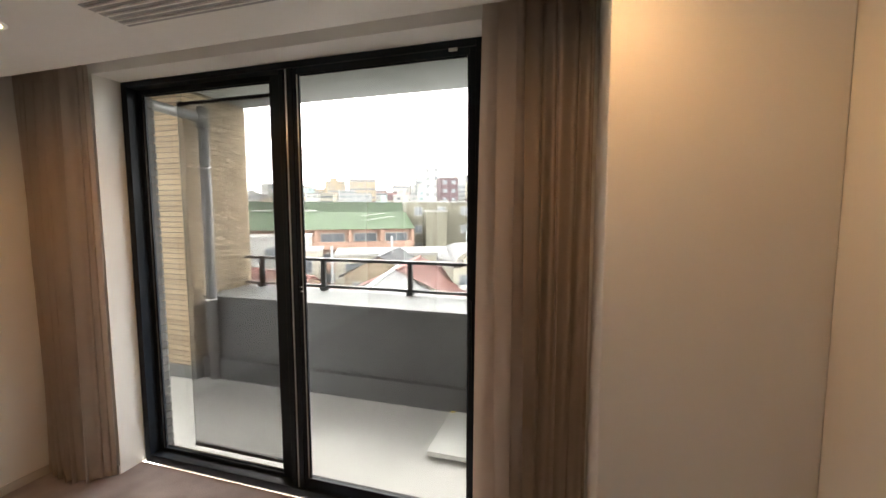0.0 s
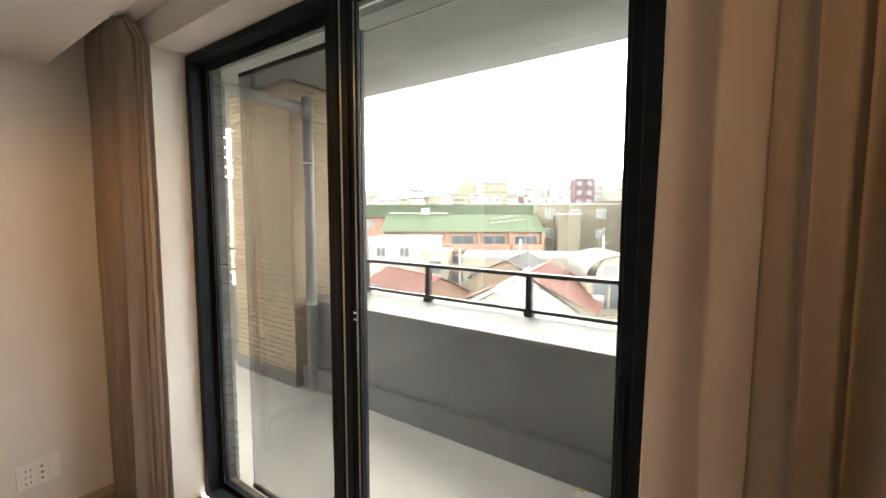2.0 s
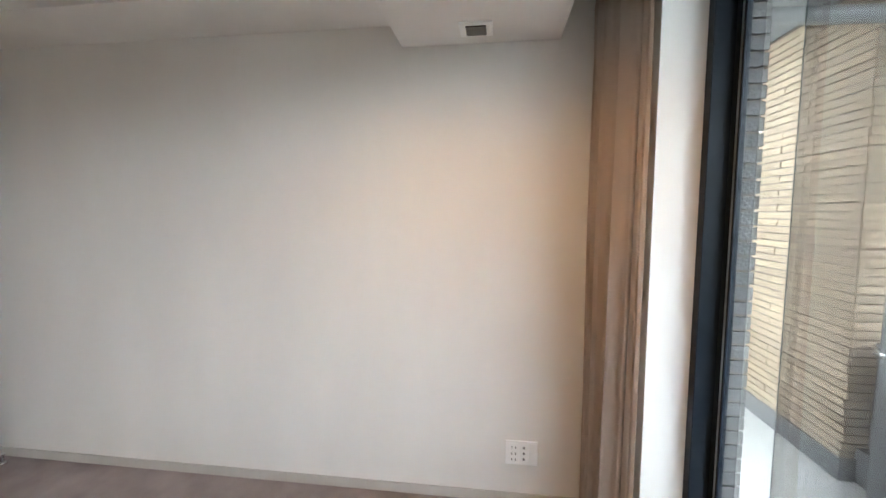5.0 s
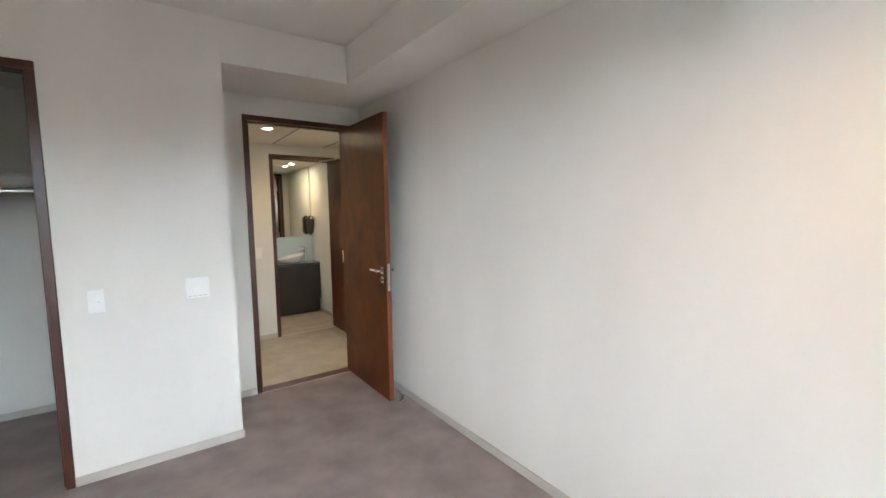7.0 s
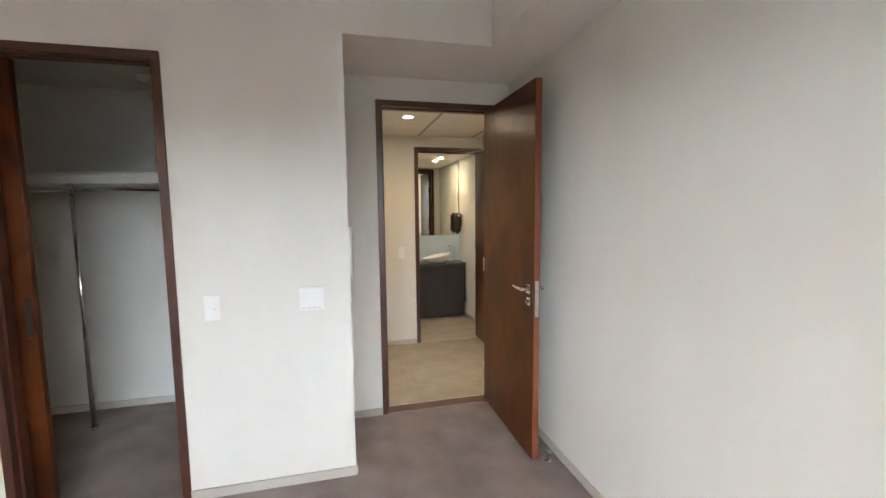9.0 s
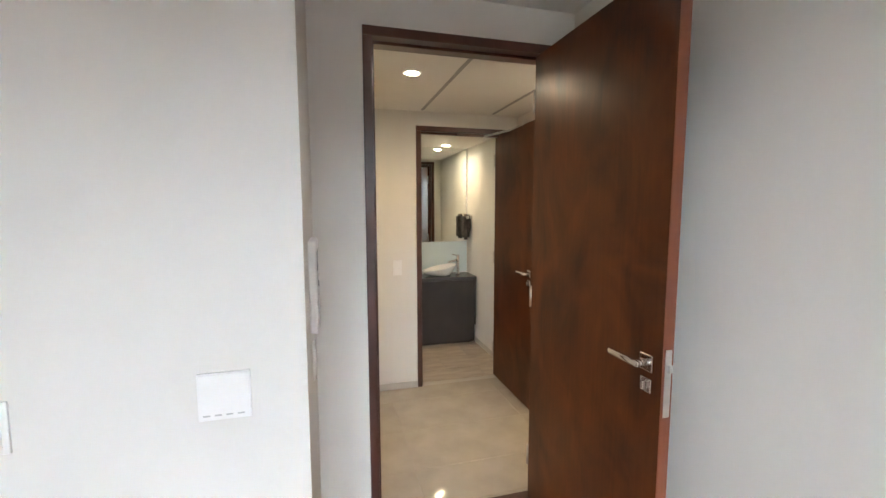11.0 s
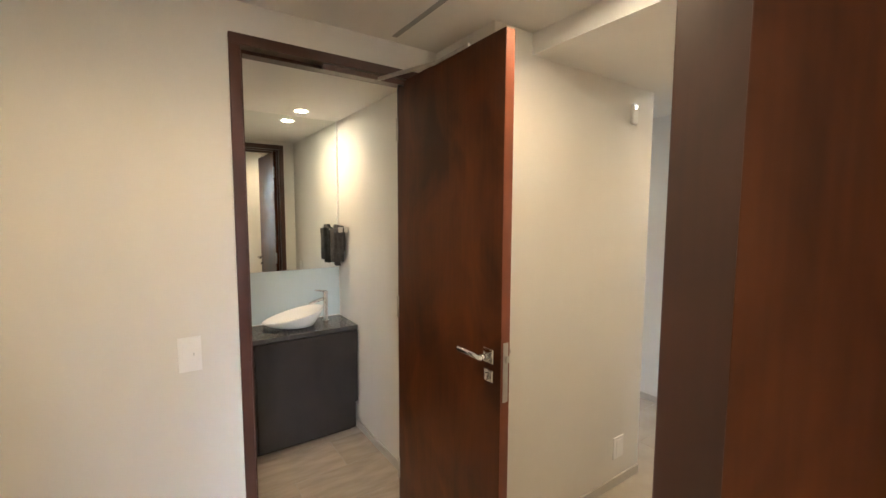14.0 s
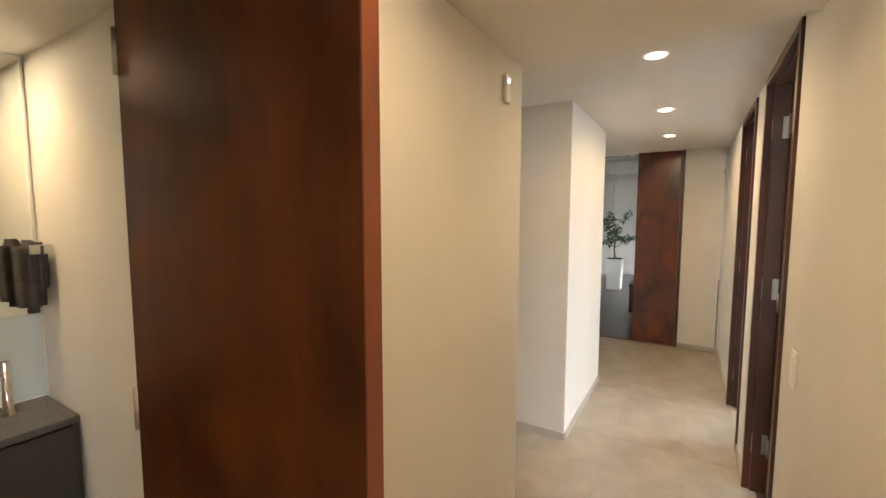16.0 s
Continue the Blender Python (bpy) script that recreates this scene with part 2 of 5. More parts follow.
PARAPET_TOP = surface("pale_cast_coping", (0.17, 0.175, 0.176), (0.215, 0.22, 0.221), 3, 0.6, fine=90, bump=0.1)
PARAPET_DARK = surface("charcoal_parapet_paint", (0.12, 0.124, 0.127), (0.165, 0.169, 0.172), 2.0, 0.7, fine=120, bump=0.25)
SOFFIT_GREY = surface("grey_balcony_soffit", (0.22, 0.23, 0.235), (0.27, 0.28, 0.285), 3, 0.8, fine=100, bump=0.1)
PIPE_GREY = surface("grey_pvc_pipe", (0.20, 0.20, 0.205), (0.25, 0.25, 0.255), 8, 0.35)
BOARD_WHITE = surface("white_cement_board", (0.68, 0.68, 0.65), (0.76, 0.76, 0.73), 3, 0.7, fine=60, bump=0.1)
LEAF = surface("glossy_green_leaf", (0.035, 0.075, 0.022), (0.075, 0.14, 0.045), 9, 0.4, vary=0.15)
BARK = surface("grey_brown_bark", (0.12, 0.09, 0.06), (0.2, 0.155, 0.11), 20, 0.9, fine=60, bump=0.5)
SOIL = surface("dark_soil", (0.02, 0.014, 0.01), (0.045, 0.032, 0.022), 30, 1.0, fine=120, bump=0.8)
BLUE = surface("navy_blue_plastic", (0.012, 0.022, 0.06), (0.02, 0.034, 0.085), 8, 0.4)


# ---- mesh helpers ----
def box(bm, x0, x1, y0, y1, z0, z1, bevel=0.0):
    r = bmesh.ops.create_cube(bm, size=1, matrix=Matrix.LocRotScale(((x0 + x1) / 2, (y0 + y1) / 2, (z0 + z1) / 2), None, (x1 - x0, y1 - y0, z1 - z0)))
    if bevel:
        edges = {e for v in r["verts"] for e in v.link_edges}
        bmesh.ops.bevel(bm, geom=list(edges), offset=bevel, segments=2, affect="EDGES", profile=0.5)
    return bm


def boxes(*items, bevel=0.0):
    bm = bmesh.new()
    for it in items:
        box(bm, *it, bevel=bevel)
    return bm


def rod(bm, a, b, radius, sides=16, radius2=None):
    a, b = Vector(a), Vector(b)
    m = Matrix.Translation((a + b) / 2) @ (b - a).to_track_quat("Z", "Y").to_matrix().to_4x4()
    bmesh.ops.create_cone(bm, cap_ends=True, segments=sides, radius1=radius, radius2=radius if radius2 is None else radius2, depth=(b - a).length, matrix=m)
    return bm


def rods(*items, sides=16):
    bm = bmesh.new()
    for it in items:
        rod(bm, *it, sides=sides)
    return bm


def lathe(profile, sides=32):
    """A turned solid round z from (radius, height) pairs."""
    bm = bmesh.new()
    rings = [[bm.verts.new((r * math.cos(2 * math.pi * i / sides), r * math.sin(2 * math.pi * i / sides), z)) for i in range(sides)] for r, z in profile]
    for p, q in zip(rings, rings[1:]):
        for i in range(sides):
            bm.faces.new((p[i], p[(i + 1) % sides], q[(i + 1) % sides], q[i]))
    bm.faces.new(list(reversed(rings[0]))), bm.faces.new(rings[-1])
    return bm


def part(name, bm, mat, parent=None, label="", smooth=False, at=None):
    me = bpy.data.meshes.new(name)
    bm.normal_update()
    bm.to_mesh(me)
    bm.free()
    for m in mat if isinstance(mat, (list, tuple)) else (mat,):
        me.materials.append(m)
    if smooth:
        for f in me.polygons:
            f.use_smooth = True
    ob = new(name, me)
    if parent is not None:
        ob.parent = parent
    if at is not None:
        ob.matrix_basis = at
    if label:
        ob["label"] = label
    return ob


def thing(name, label, category, at=None, group="", kind=""):
    ob = new(name)
    ob.empty_display_size = 0.05
    if at is not None:
        ob.matrix_basis = at
    return tagged(ob, label, category, group, kind)


def fixed(name, bm, mat, label, category):
    return tagged(part(name, bm, mat), label, category, kind="structure")


def slab_tiles(parent, mesh_mat, x0, x1, y0, y1, sx, sy, ox, oy, z, gap, thick, name="tile", shift=0.0):
    """Floor tiles over a rectangle, each an object; whole tiles share one mesh."""
    shared = {}
    j = 0
    yy = y0 - ((y0 - oy) % sy)
    while yy < y1:
        xx = x0 - ((x0 - ox - shift * (j % 2)) % sx)
        while xx < x1:
            a, b, c, d = max(xx + gap / 2, x0), min(xx + sx - gap / 2, x1), max(yy + gap / 2, y0), min(yy + sy - gap / 2, y1)
            if b - a > 0.01 and d - c > 0.01:
                key = (round(b - a, 3), round(d - c, 3))
                if key not in shared:
                    bm = boxes((-key[0] / 2, key[0] / 2, -key[1] / 2, key[1] / 2, -thick, 0), bevel=0.0012)
                    me = bpy.data.meshes.new(name)
                    bm.to_mesh(me), bm.free()
                    me.materials.append(mesh_mat)
                    shared[key] = me
                ob = new(name, shared[key])
                ob.parent = parent
                ob.location = ((a + b) / 2, (c + d) / 2, z)
            xx += sx
        yy += sy
        j += 1


# ---- the flat: floors, walls, ceilings ----
EAST = 3.55          # bedroom's east wall
WIN_Y = 4.185        # inner face of the window wall
OUT_Y = 4.54         # outer face of the window wall
CEIL = 2.60
SOF = 2.245          # soffit over the window
REC = 2.345          # recess and beam
VEST = 2.22          # hall ceiling
fixed("floor_bedroom", boxes((0, EAST, 0.0, WIN_Y + 0.14, -0.12, 0.0), (1.265, EAST, -0.63, 0.0, -0.12, 0.0)), CARPET, "mauve-grey cut-pile carpet with brushed marks", "carpet")
fixed("wall_west", boxes((-0.12, 0, 0.0, OUT_Y - 0.02, 0, CEIL)), WALLPAPER, "plain off-white papered bedroom wall", "wall")
fixed("wall_east", boxes((EAST, EAST + 0.12, -0.63, OUT_Y - 0.02, 0, CEIL)), WALLPAPER, "plain off-white papered bedroom wall", "wall")
fixed("wall_window", boxes((0, 0.430, WIN_Y + 0.01, OUT_Y - 0.02, 0, CEIL), (2.62, EAST, WIN_Y + 0.01, OUT_Y - 0.02, 0, CEIL), (0.430, 2.62, WIN_Y + 0.01, OUT_Y - 0.02, 2.325, CEIL)), WALLPAPER,
      "off-white window wall with a deep reveal", "wall")
fixed("pilaster", boxes((3.06, EAST, 3.65, WIN_Y, 0, CEIL), bevel=0.004), WALLPAPER, "off-white papered pilaster beside the curtain", "pilaster")
fixed("wall_closet_front", boxes((1.165, 2.02, 0.54, 0.637, 0, CEIL), (2.705, EAST, 0.54, 0.637, 0, CEIL), (2.02, 2.705, 0.54, 0.637, 2.165, CEIL)), WALLPAPER,
      "off-white papered wall with the closet opening", "wall")
fixed("wall_recess_side", boxes((1.165, 1.265, -0.63, 0.54, 0, CEIL)), WALLPAPER, "off-white papered side of the door recess", "wall")
fixed("wall_door", boxes((-0.12, 0.10, -0.135, 0, 0, CEIL), (0.925, 1.165, -0.135, 0, 0, CEIL), (0.10, 0.925, -0.135, 0, 2.16, CEIL)), WALLPAPER,
      "off-white papered wall with the bedroom door opening", "wall")
fixed("wall_closet_back", boxes((1.265, EAST, -0.75, -0.63, 0, CEIL)), WALLPAPER, "plain off-white closet back wall", "wall")
fixed("ceiling_bedroom", boxes((0, EAST, -0.75, OUT_Y - 0.02, CEIL, CEIL + 0.12)), CEILING_PAINT, "plain off-white papered ceiling", "ceiling")
fixed("ceiling_closet", boxes((1.265, EAST, -0.63, 0.54, 2.335, CEIL)), CEILING_PAINT, "plain off-white closet ceiling", "ceiling")
fixed("beam_west", boxes((0, 0.37, 0.64, 3.18, REC, CEIL), (0, 1.165, 0.0, 0.64, REC, CEIL)), WALLPAPER, "off-white boxed beam over the wall and door recess", "beam")
fixed("soffit_window", boxes((0, EAST, 3.18, 3.915, SOF, CEIL), (0, EAST, 3.915, WIN_Y, 2.46, CEIL)), CEILING_PAINT, "off-white dropped soffit in front of the curtain pocket", "soffit")

# hall, vestibule and toilet
HALL_N = -0.135
fixed("floor_hall", boxes((-5.175, 1.21, -3.4, -0.085, -0.12, -0.002)), GROUT, "bed of the cream hall tiles", "floor")
fixed("wall_hall_east", boxes((1.21, 1.265, -1.62, HALL_N, 0, VEST + 0.1)), WALLPAPER, "plain off-white hall end wall", "wall")
fixed("wall_toilet_front", boxes((0.395, 1.21, -1.62, -1.50, 0, VEST + 0.1), (-0.43, -0.30, -1.62, -1.50, 0, VEST + 0.1), (-0.30, 0.395, -1.62, -1.50, 2.075, VEST + 0.1)), WALLPAPER,
      "off-white wall with the toilet door opening", "wall")
fixed("wall_store", boxes((-1.565, -0.435, -2.92, -1.10, 0, VEST + 0.1), bevel=0.004), WALLPAPER, "off-white wall block beside the toilet door", "wall")
fixed("wall_block", boxes((-3.70, -2.52, -2.92, -1.118, 0, VEST + 0.1), bevel=0.004), WALLPAPER, "off-white projecting wall block in the hall", "wall")
fixed("wall_toilet_east", boxes((0.95, 1.05, -2.8, -1.62, 0, VEST + 0.1)), WALLPAPER, "plain off-white toilet wall", "wall")
fixed("wall_toilet_back", boxes((-0.435, 1.05, -2.92, -2.80, 0, VEST + 0.1)), WALLPAPER, "off-white wall behind the mirror", "wall")
fixed("wall_passage_end", boxes((-5.3, -1.4, -3.5, -3.4, 0, VEST + 0.1)), WALLPAPER, "plain off-white passage end wall", "wall")
fixed("wall_passage_south", boxes((-2.52, -1.565, -2.99, -2.92, 0, VEST + 0.1)), WALLPAPER, "plain off-white wall in the side passage", "wall")
fixed("wall_hall_north", boxes((-1.81, -0.12, HALL_N, -0.05, 0, VEST + 0.1), (-2.985, -2.55, HALL_N, -0.05, 0, VEST + 0.1), (-5.175, -3.715, HALL_N, -0.05, 0, VEST + 0.1),
            (-2.55, -1.81, HALL_N, -0.05, 2.18, VEST + 0.1), (-3.715, -2.985, HALL_N, -0.05, 2.18, VEST + 0.1)), WALLPAPER, "off-white hall wall with two doorways", "wall")
fixed("wall_hall_end", boxes((-5.295, -5.175, -0.56, -0.17, 0, VEST + 0.1), (-5.295, -5.175, -3.4, -1.93, 0, VEST + 0.1), (-5.295, -5.175, -1.93, -0.56, 2.235, VEST + 0.1)), WALLPAPER,
      "off-white hall end wall with a wide doorway", "wall")
fixed("ceiling_hall", boxes((-0.64, 1.265, -1.62, HALL_N, VEST, VEST + 0.12), (-5.295, -1.55, -3.5, HALL_N, VEST, VEST + 0.12), (-1.55, -0.64, -1.62, HALL_N, 2.135, VEST + 0.12)), CEILING_PAINT,
      "off-white hall ceiling with a shallow dropped band", "ceiling")
fixed("ceiling_toilet", boxes((-0.435, 1.05, -2.8, -1.62, 2.14, VEST + 0.1)), CEILING_PAINT, "off-white toilet ceiling", "ceiling")
for sx in (0.39, -0.19):
    tagged(part("ceiling_panel_joint", boxes((sx - 0.011, sx + 0.011, -1.448, HALL_N - 0.002, VEST - 0.003, VEST - 0.0005)), SHADOW_PLASTIC), "thin grey joint of the ceiling access panel", "joint", kind="structure")

# baseboards
def baseboard(x0, x1, y0, y1, h=0.052):
    fixed("baseboard", boxes((x0, x1, y0, y1, 0, h), bevel=0.002), BASEBOARD, "low grey-beige painted baseboard", "baseboard")


T = 0.009
baseboard(0, T, 0.0, WIN_Y)
baseboard(1.165, 1.985, 0.637, 0.637 + T)
baseboard(2.74, EAST, 0.637, 0.637 + T)
baseboard(1.165 - T, 1.165, 0.0, 0.64)
baseboard(0.957, 1.165 - T, 0.0, T)
baseboard(EAST - T, EAST, 0.64, 3.65)
baseboard(3.06, EAST - T, 3.65 - T, 3.65)
baseboard(T, 0.430, WIN_Y + 0.01 - T, WIN_Y + 0.01)
baseboard(1.265, EAST, -0.63, -0.63 + T)
baseboard(EAST - T, EAST, -0.62, 0.54)
baseboard(1.265, 1.265 + T, -0.62, 0.54)
baseboard(0.43, 1.21, -1.5, -1.5 + T)
baseboard(-1.565, -0.435, -1.10, -1.10 + T)
baseboard(-0.435, -0.435 + T, -1.49, -1.10)
baseboard(-1.565 - T, -1.565, -2.9, -1.10)
baseboard(-3.70, -2.52, -1.118, -1.118 + T)
baseboard(-2.52, -2.52 + T, -2.9, -1.118)
baseboard(-0.43, -0.43 + T, -2.5, -1.62)
baseboard(-1.775, 0.067, HALL_N - T, HALL_N)
baseboard(-5.175, -3.75, HALL_N - T, HALL_N)
baseboard(-2.95, -2.585, HALL_N - T, HALL_N)
baseboard(-5.175, -5.175 + T, -0.53, HALL_N - T)
baseboard(1.21 - T, 1.21, -1.49, HALL_N)


# ---- doors ----
def door_frame(name, x0, x1, y0, y1, top, w=0.038, label="dark red-brown stained door frame", threshold=True):
    """A frame round an opening in a wall that runs along x; outer measures."""
    f = thing(name, label, "door frame", kind="structure")
    part("jamb", boxes((x0, x0 + w, y0 - 0.012, y1 + 0.012, 0, top - w), bevel=0.003), FRAME_WOOD, f)
    part("jamb", boxes((x1 - w, x1, y0 - 0.012, y1 + 0.012, 0, top - w), bevel=0.003), FRAME_WOOD, f)
    part("head", boxes((x0, x1, y0 - 0.012, y1 + 0.012, top - w, top), bevel=0.003), FRAME_WOOD, f)
    mid = (y0 + y1) / 2
    part("stop", boxes((x0 + w, x0 + w + 0.012, mid - 0.02, mid + 0.02, 0, top - w), (x1 - w - 0.012, x1 - w, mid - 0.02, mid + 0.02, 0, top - w),
                       (x0 + w + 0.012, x1 - w - 0.012, mid - 0.02, mid + 0.02, top - w - 0.012, top - w)), FRAME_WOOD, f)
    if threshold:
        part("threshold", boxes((x0 + w, x1 - w, y0 + 0.03, y1 - 0.005, -0.01, 0.006), bevel=0.002), FRAME_WOOD, f)
    return f


def lever(parent, x, y, z, side, reach):
    """Square rose, lever and lock rose on one face; side: +1 or -1 along x, reach: +1 or -1 along y."""
    s = side
    def bx(a, b):
        return (min(x + s * a, x + s * b), max(x + s * a, x + s * b))
    hd = part("handle", boxes((*bx(0, 0.009), y - 0.026, y + 0.026, z - 0.026, z + 0.026), bevel=0.003), CHROME, parent, "polished chrome lever handle on a square rose")
    part("neck", rods(((x + s * 0.008, y, z), (x + s * 0.048, y, z), 0.010)), CHROME, hd, smooth=True)
    yy = sorted((y - reach * 0.012, y + reach * 0.125))
    part("lever", boxes((*bx(0.036, 0.052), yy[0], yy[1], z - 0.010, z + 0.010), bevel=0.006), CHROME, hd, smooth=True)
    lk = part("lock_rose", boxes((*bx(0, 0.007), y - 0.022, y + 0.022, z - 0.092, z - 0.048), bevel=0.003), CHROME, parent, "chrome square lock rose")
    part("thumb_turn", boxes((*bx(0.007, 0.020), y - 0.005, y + 0.005, z - 0.083, z - 0.057), bevel=0.003), CHROME, lk)


def hinged_leaf(name, label, x0, x1, y_hinge, y_free, z1, zh, closer=False, hinge_x=None):
    """A leaf that stands open at a right angle to its wall, in a plane of constant x."""
    d = thing(name, label, "door", kind="structure")
    ya, yb = sorted((y_hinge, y_free))
    out_dir = 1 if y_free > y_hinge else -1
    part("leaf", boxes((x0, x1, ya, yb, 0.012, z1), bevel=0.002), DOOR_WOOD, d)
    e = sorted((y_free, y_free + out_dir * 0.003))
    part("edge", boxes((x0 + 0.001, x1 - 0.001, e[0], e[1], 0.014, z1 - 0.002)), EDGE_WOOD, d, "lighter orange-brown edge veneer")
    yk = y_free - out_dir * 0.055
    lever(d, x1, yk, zh, 1, -out_dir)
    lever(d, x0, yk, zh, -1, -out_dir)
    p = sorted((y_free + out_dir * 0.003, y_free + out_dir * 0.0055))
    xm = (x0 + x1) / 2
    pl = part("strike_plate", boxes((xm - 0.011, xm + 0.011, p[0], p[1], zh - 0.15, zh + 0.055), bevel=0.001), SATIN, d, "satin metal latch plate in the door edge")
    q = sorted((y_free + out_dir * 0.0055, y_free + out_dir * 0.016))
    part("latch", boxes((xm - 0.006, xm + 0.006, q[0], q[1], zh - 0.012, zh + 0.012), bevel=0.002), SATIN, pl)
    for hz in (0.25, 1.05, z1 - 0.2):
        part("hinge", rods(((hinge_x if hinge_x else x1, y_hinge - out_dir * 0.004, hz - 0.05), (hinge_x if hinge_x else x1, y_hinge - out_dir * 0.004, hz + 0.05), 0.007)), SATIN, d, "satin metal hinge", smooth=True)
    return d


door_frame("door_frame_bedroom", 0.067, 0.954, -0.126, 0.0, 2.193)
hinged_leaf("door_bedroom", "dark red-brown veneered bedroom door standing wide open", 0.139, 0.177, -0.028, 0.786, 2.152, 1.005)
door_frame("door_frame_toilet", -0.335, 0.43, -1.62, -1.50, 2.11, threshold=False)
wc = hinged_leaf("door_toilet", "dark red-brown veneered toilet door standing open", -0.298, -0.260, -1.555, -0.848, 2.066, 1.005)
part("closer_arm", rods(((-0.14, -1.497, 2.052), (-0.243, -1.22, 2.058), 0.008), ((-0.243, -1.22, 2.058), (-0.25, -1.02, 2.064), 0.006)), SATIN, wc, "satin metal stay arm over the door")
part("closer_track", boxes((-0.29, 0.10, -1.512, -1.494, 2.046, 2.068), bevel=0.003), FRAME_WOOD, wc)

st = thing("door_stop", "small chrome floor door stop by the baseboard", "door stop", pose(0.075, 0.80, 0))
part("base", lathe(((0.024, 0), (0.024, 0.004), (0.02, 0.008), (0.012, 0.012)), 20), CHROME, st, smooth=True)
part("post", lathe(((0.010, 0.010), (0.010, 0.045), (0.016, 0.048), (0.016, 0.058), (0.012, 0.061)), 20), CHROME, st, smooth=True)

# north rooms' doors
for x0, x1 in ((-2.585, -1.775), (-3.75, -2.95)):
    door_frame("door_frame_room", x0, x1, HALL_N, -0.05, 2.207, threshold=False)
    hinged_leaf("door_room", "dark red-brown room door standing open into its room", x0 + 0.042, x0 + 0.082, -0.04, 0.74, 2.165, 1.005, hinge_x=x0 + 0.045)
    for hz in (0.27, 1.12, 1.95):
        part("hinge_leaf", boxes((x0 + 0.0385, x0 + 0.0415, -0.115, -0.045, hz - 0.055, hz + 0.055), bevel=0.001), SATIN, bpy.data.objects[[o.name for o in bpy.data.objects if o.name.startswith("door_room")][-1]], "satin metal hinge leaf")

# wide doorway to the living room
fr = thing("door_frame_living", "dark red-brown frame of the wide living room doorway", "door frame", kind="structure")
part("jamb", boxes((-5.305, -5.163, -0.565, -0.53, 0, 2.228), bevel=0.003), FRAME_WOOD, fr)
part("jamb", boxes((-5.305, -5.163, -1.96, -1.925, 0, 2.228), bevel=0.003), FRAME_WOOD, fr)
part("head", boxes((-5.305, -5.163, -1.96, -0.53, 2.228, 2.265), bevel=0.003), FRAME_WOOD, fr)
part("threshold", boxes((-5.305, -5.165, -1.925, -0.565, -0.01, 0.005), bevel=0.002), FRAME_WOOD, fr)
sl = thing("sliding_door", "glossy red-brown sliding door, half open, at the hall's end", "sliding door", kind="structure")
GLOSS_WOOD = wood("lacquered_door_veneer", (0.055, 0.010, 0.004), (0.15, 0.03, 0.010), 0.14, coat=0.8)
part("panel", boxes((-5.225, -5.187, -1.005, -0.567, 0.006, 2.226), bevel=0.002), GLOSS_WOOD, sl)

# ---- rooms beyond, kept plain ----
# unseen window wall, set nearer than the facade so more daylight reaches the hall
NY = 2.9
fixed("floor_north_rooms", boxes((-5.175, -0.12, -0.085, NY + 0.1, -0.12, 0.0)), DARK_FLOOR, "dark timber floor of the rooms beyond", "floor")
fixed("wall_north_rooms", boxes((-2.74, -2.66, -0.05, NY, 0, CEIL), (-5.295, -5.175, -0.15, NY, 0, CEIL), (-5.175, -5.0, NY, NY + 0.12, 0, CEIL), (-2.85, -2.5, NY, NY + 0.12, 0, CEIL), (-0.3, -0.12, NY, NY + 0.12, 0, CEIL),
                                      (-5.175, -0.12, NY, NY + 0.12, 2.4, CEIL)), WALLPAPER, "off-white walls of the rooms beyond", "wall")
fixed("ceiling_north_rooms", boxes((-5.295, -0.12, -0.05, NY + 0.12, CEIL, CEIL + 0.1), (-5.295, -0.12, -0.15, -0.05, VEST + 0.1, CEIL)), CEILING_PAINT, "off-white ceiling of the rooms beyond", "ceiling")
fixed("floor_living", boxes((-11.2, -5.175, -4.6, 3.4, -0.12, 0.0)), DARK_FLOOR, "dark timber living room floor", "floor")
fixed("wall_living", boxes((-11.3, -11.2, -4.6, 3.4, 0, 2.7), (-11.2, -5.295, -4.7, -4.6, 0, 2.7), (-11.2, -10.6, 3.3, 3.4, 0, 2.7), (-6.0, -5.295, 3.3, 3.4, 0, 2.7), (-10.6, -6.0, 3.3, 3.4, 2.3, 2.7),
                                 (-11.2, -11.0, -2.45, -2.15, 0, 2.7), (-5.295, -5.175, -4.6, -3.4, 0, 2.7), (-5.295, -5.175, -3.4, -0.05, VEST + 0.1, 2.7)), WALLPAPER, "off-white living room walls with a column", "wall")
fixed("ceiling_living", boxes((-11.3, -5.295, -4.7, 3.4, 2.7, 2.8), (-11.2, -9.9, -4.6, 3.3, 2.4, 2.7)), CEILING_PAINT, "off-white living room ceiling with a dropped band", "ceiling")
ac = thing("ceiling_air_conditioner", "white ceiling cassette air conditioner", "air conditioner", kind="")
part("casing", boxes((-9.1, -8.2, -2.3, -1.4, 2.66, 2.699), bevel=0.008), PLASTIC, ac)
part("grille", boxes((-8.95, -8.35, -2.15, -1.55, 2.652, 2.661)), SHADOW_PLASTIC, ac)


# ---- window ----
W0, W1, WZ0, WZ1 = 0.432, 2.602, -0.01, 2.322
win = thing("window_1", "tall black aluminium sliding balcony window, shut", "window", kind="structure")
part("frame", boxes((W0, W0 + 0.046, 4.345, 4.455, WZ0, WZ1), (W1 - 0.04, W1, 4.345, 4.455, WZ0, WZ1), (W0 + 0.046, W1 - 0.04, 4.345, 4.455, WZ1 - 0.032, WZ1), (W0 + 0.046, W1 - 0.04, 4.345, 4.455, WZ0, WZ0 + 0.05), bevel=0.003), BLACK_ALU, win)


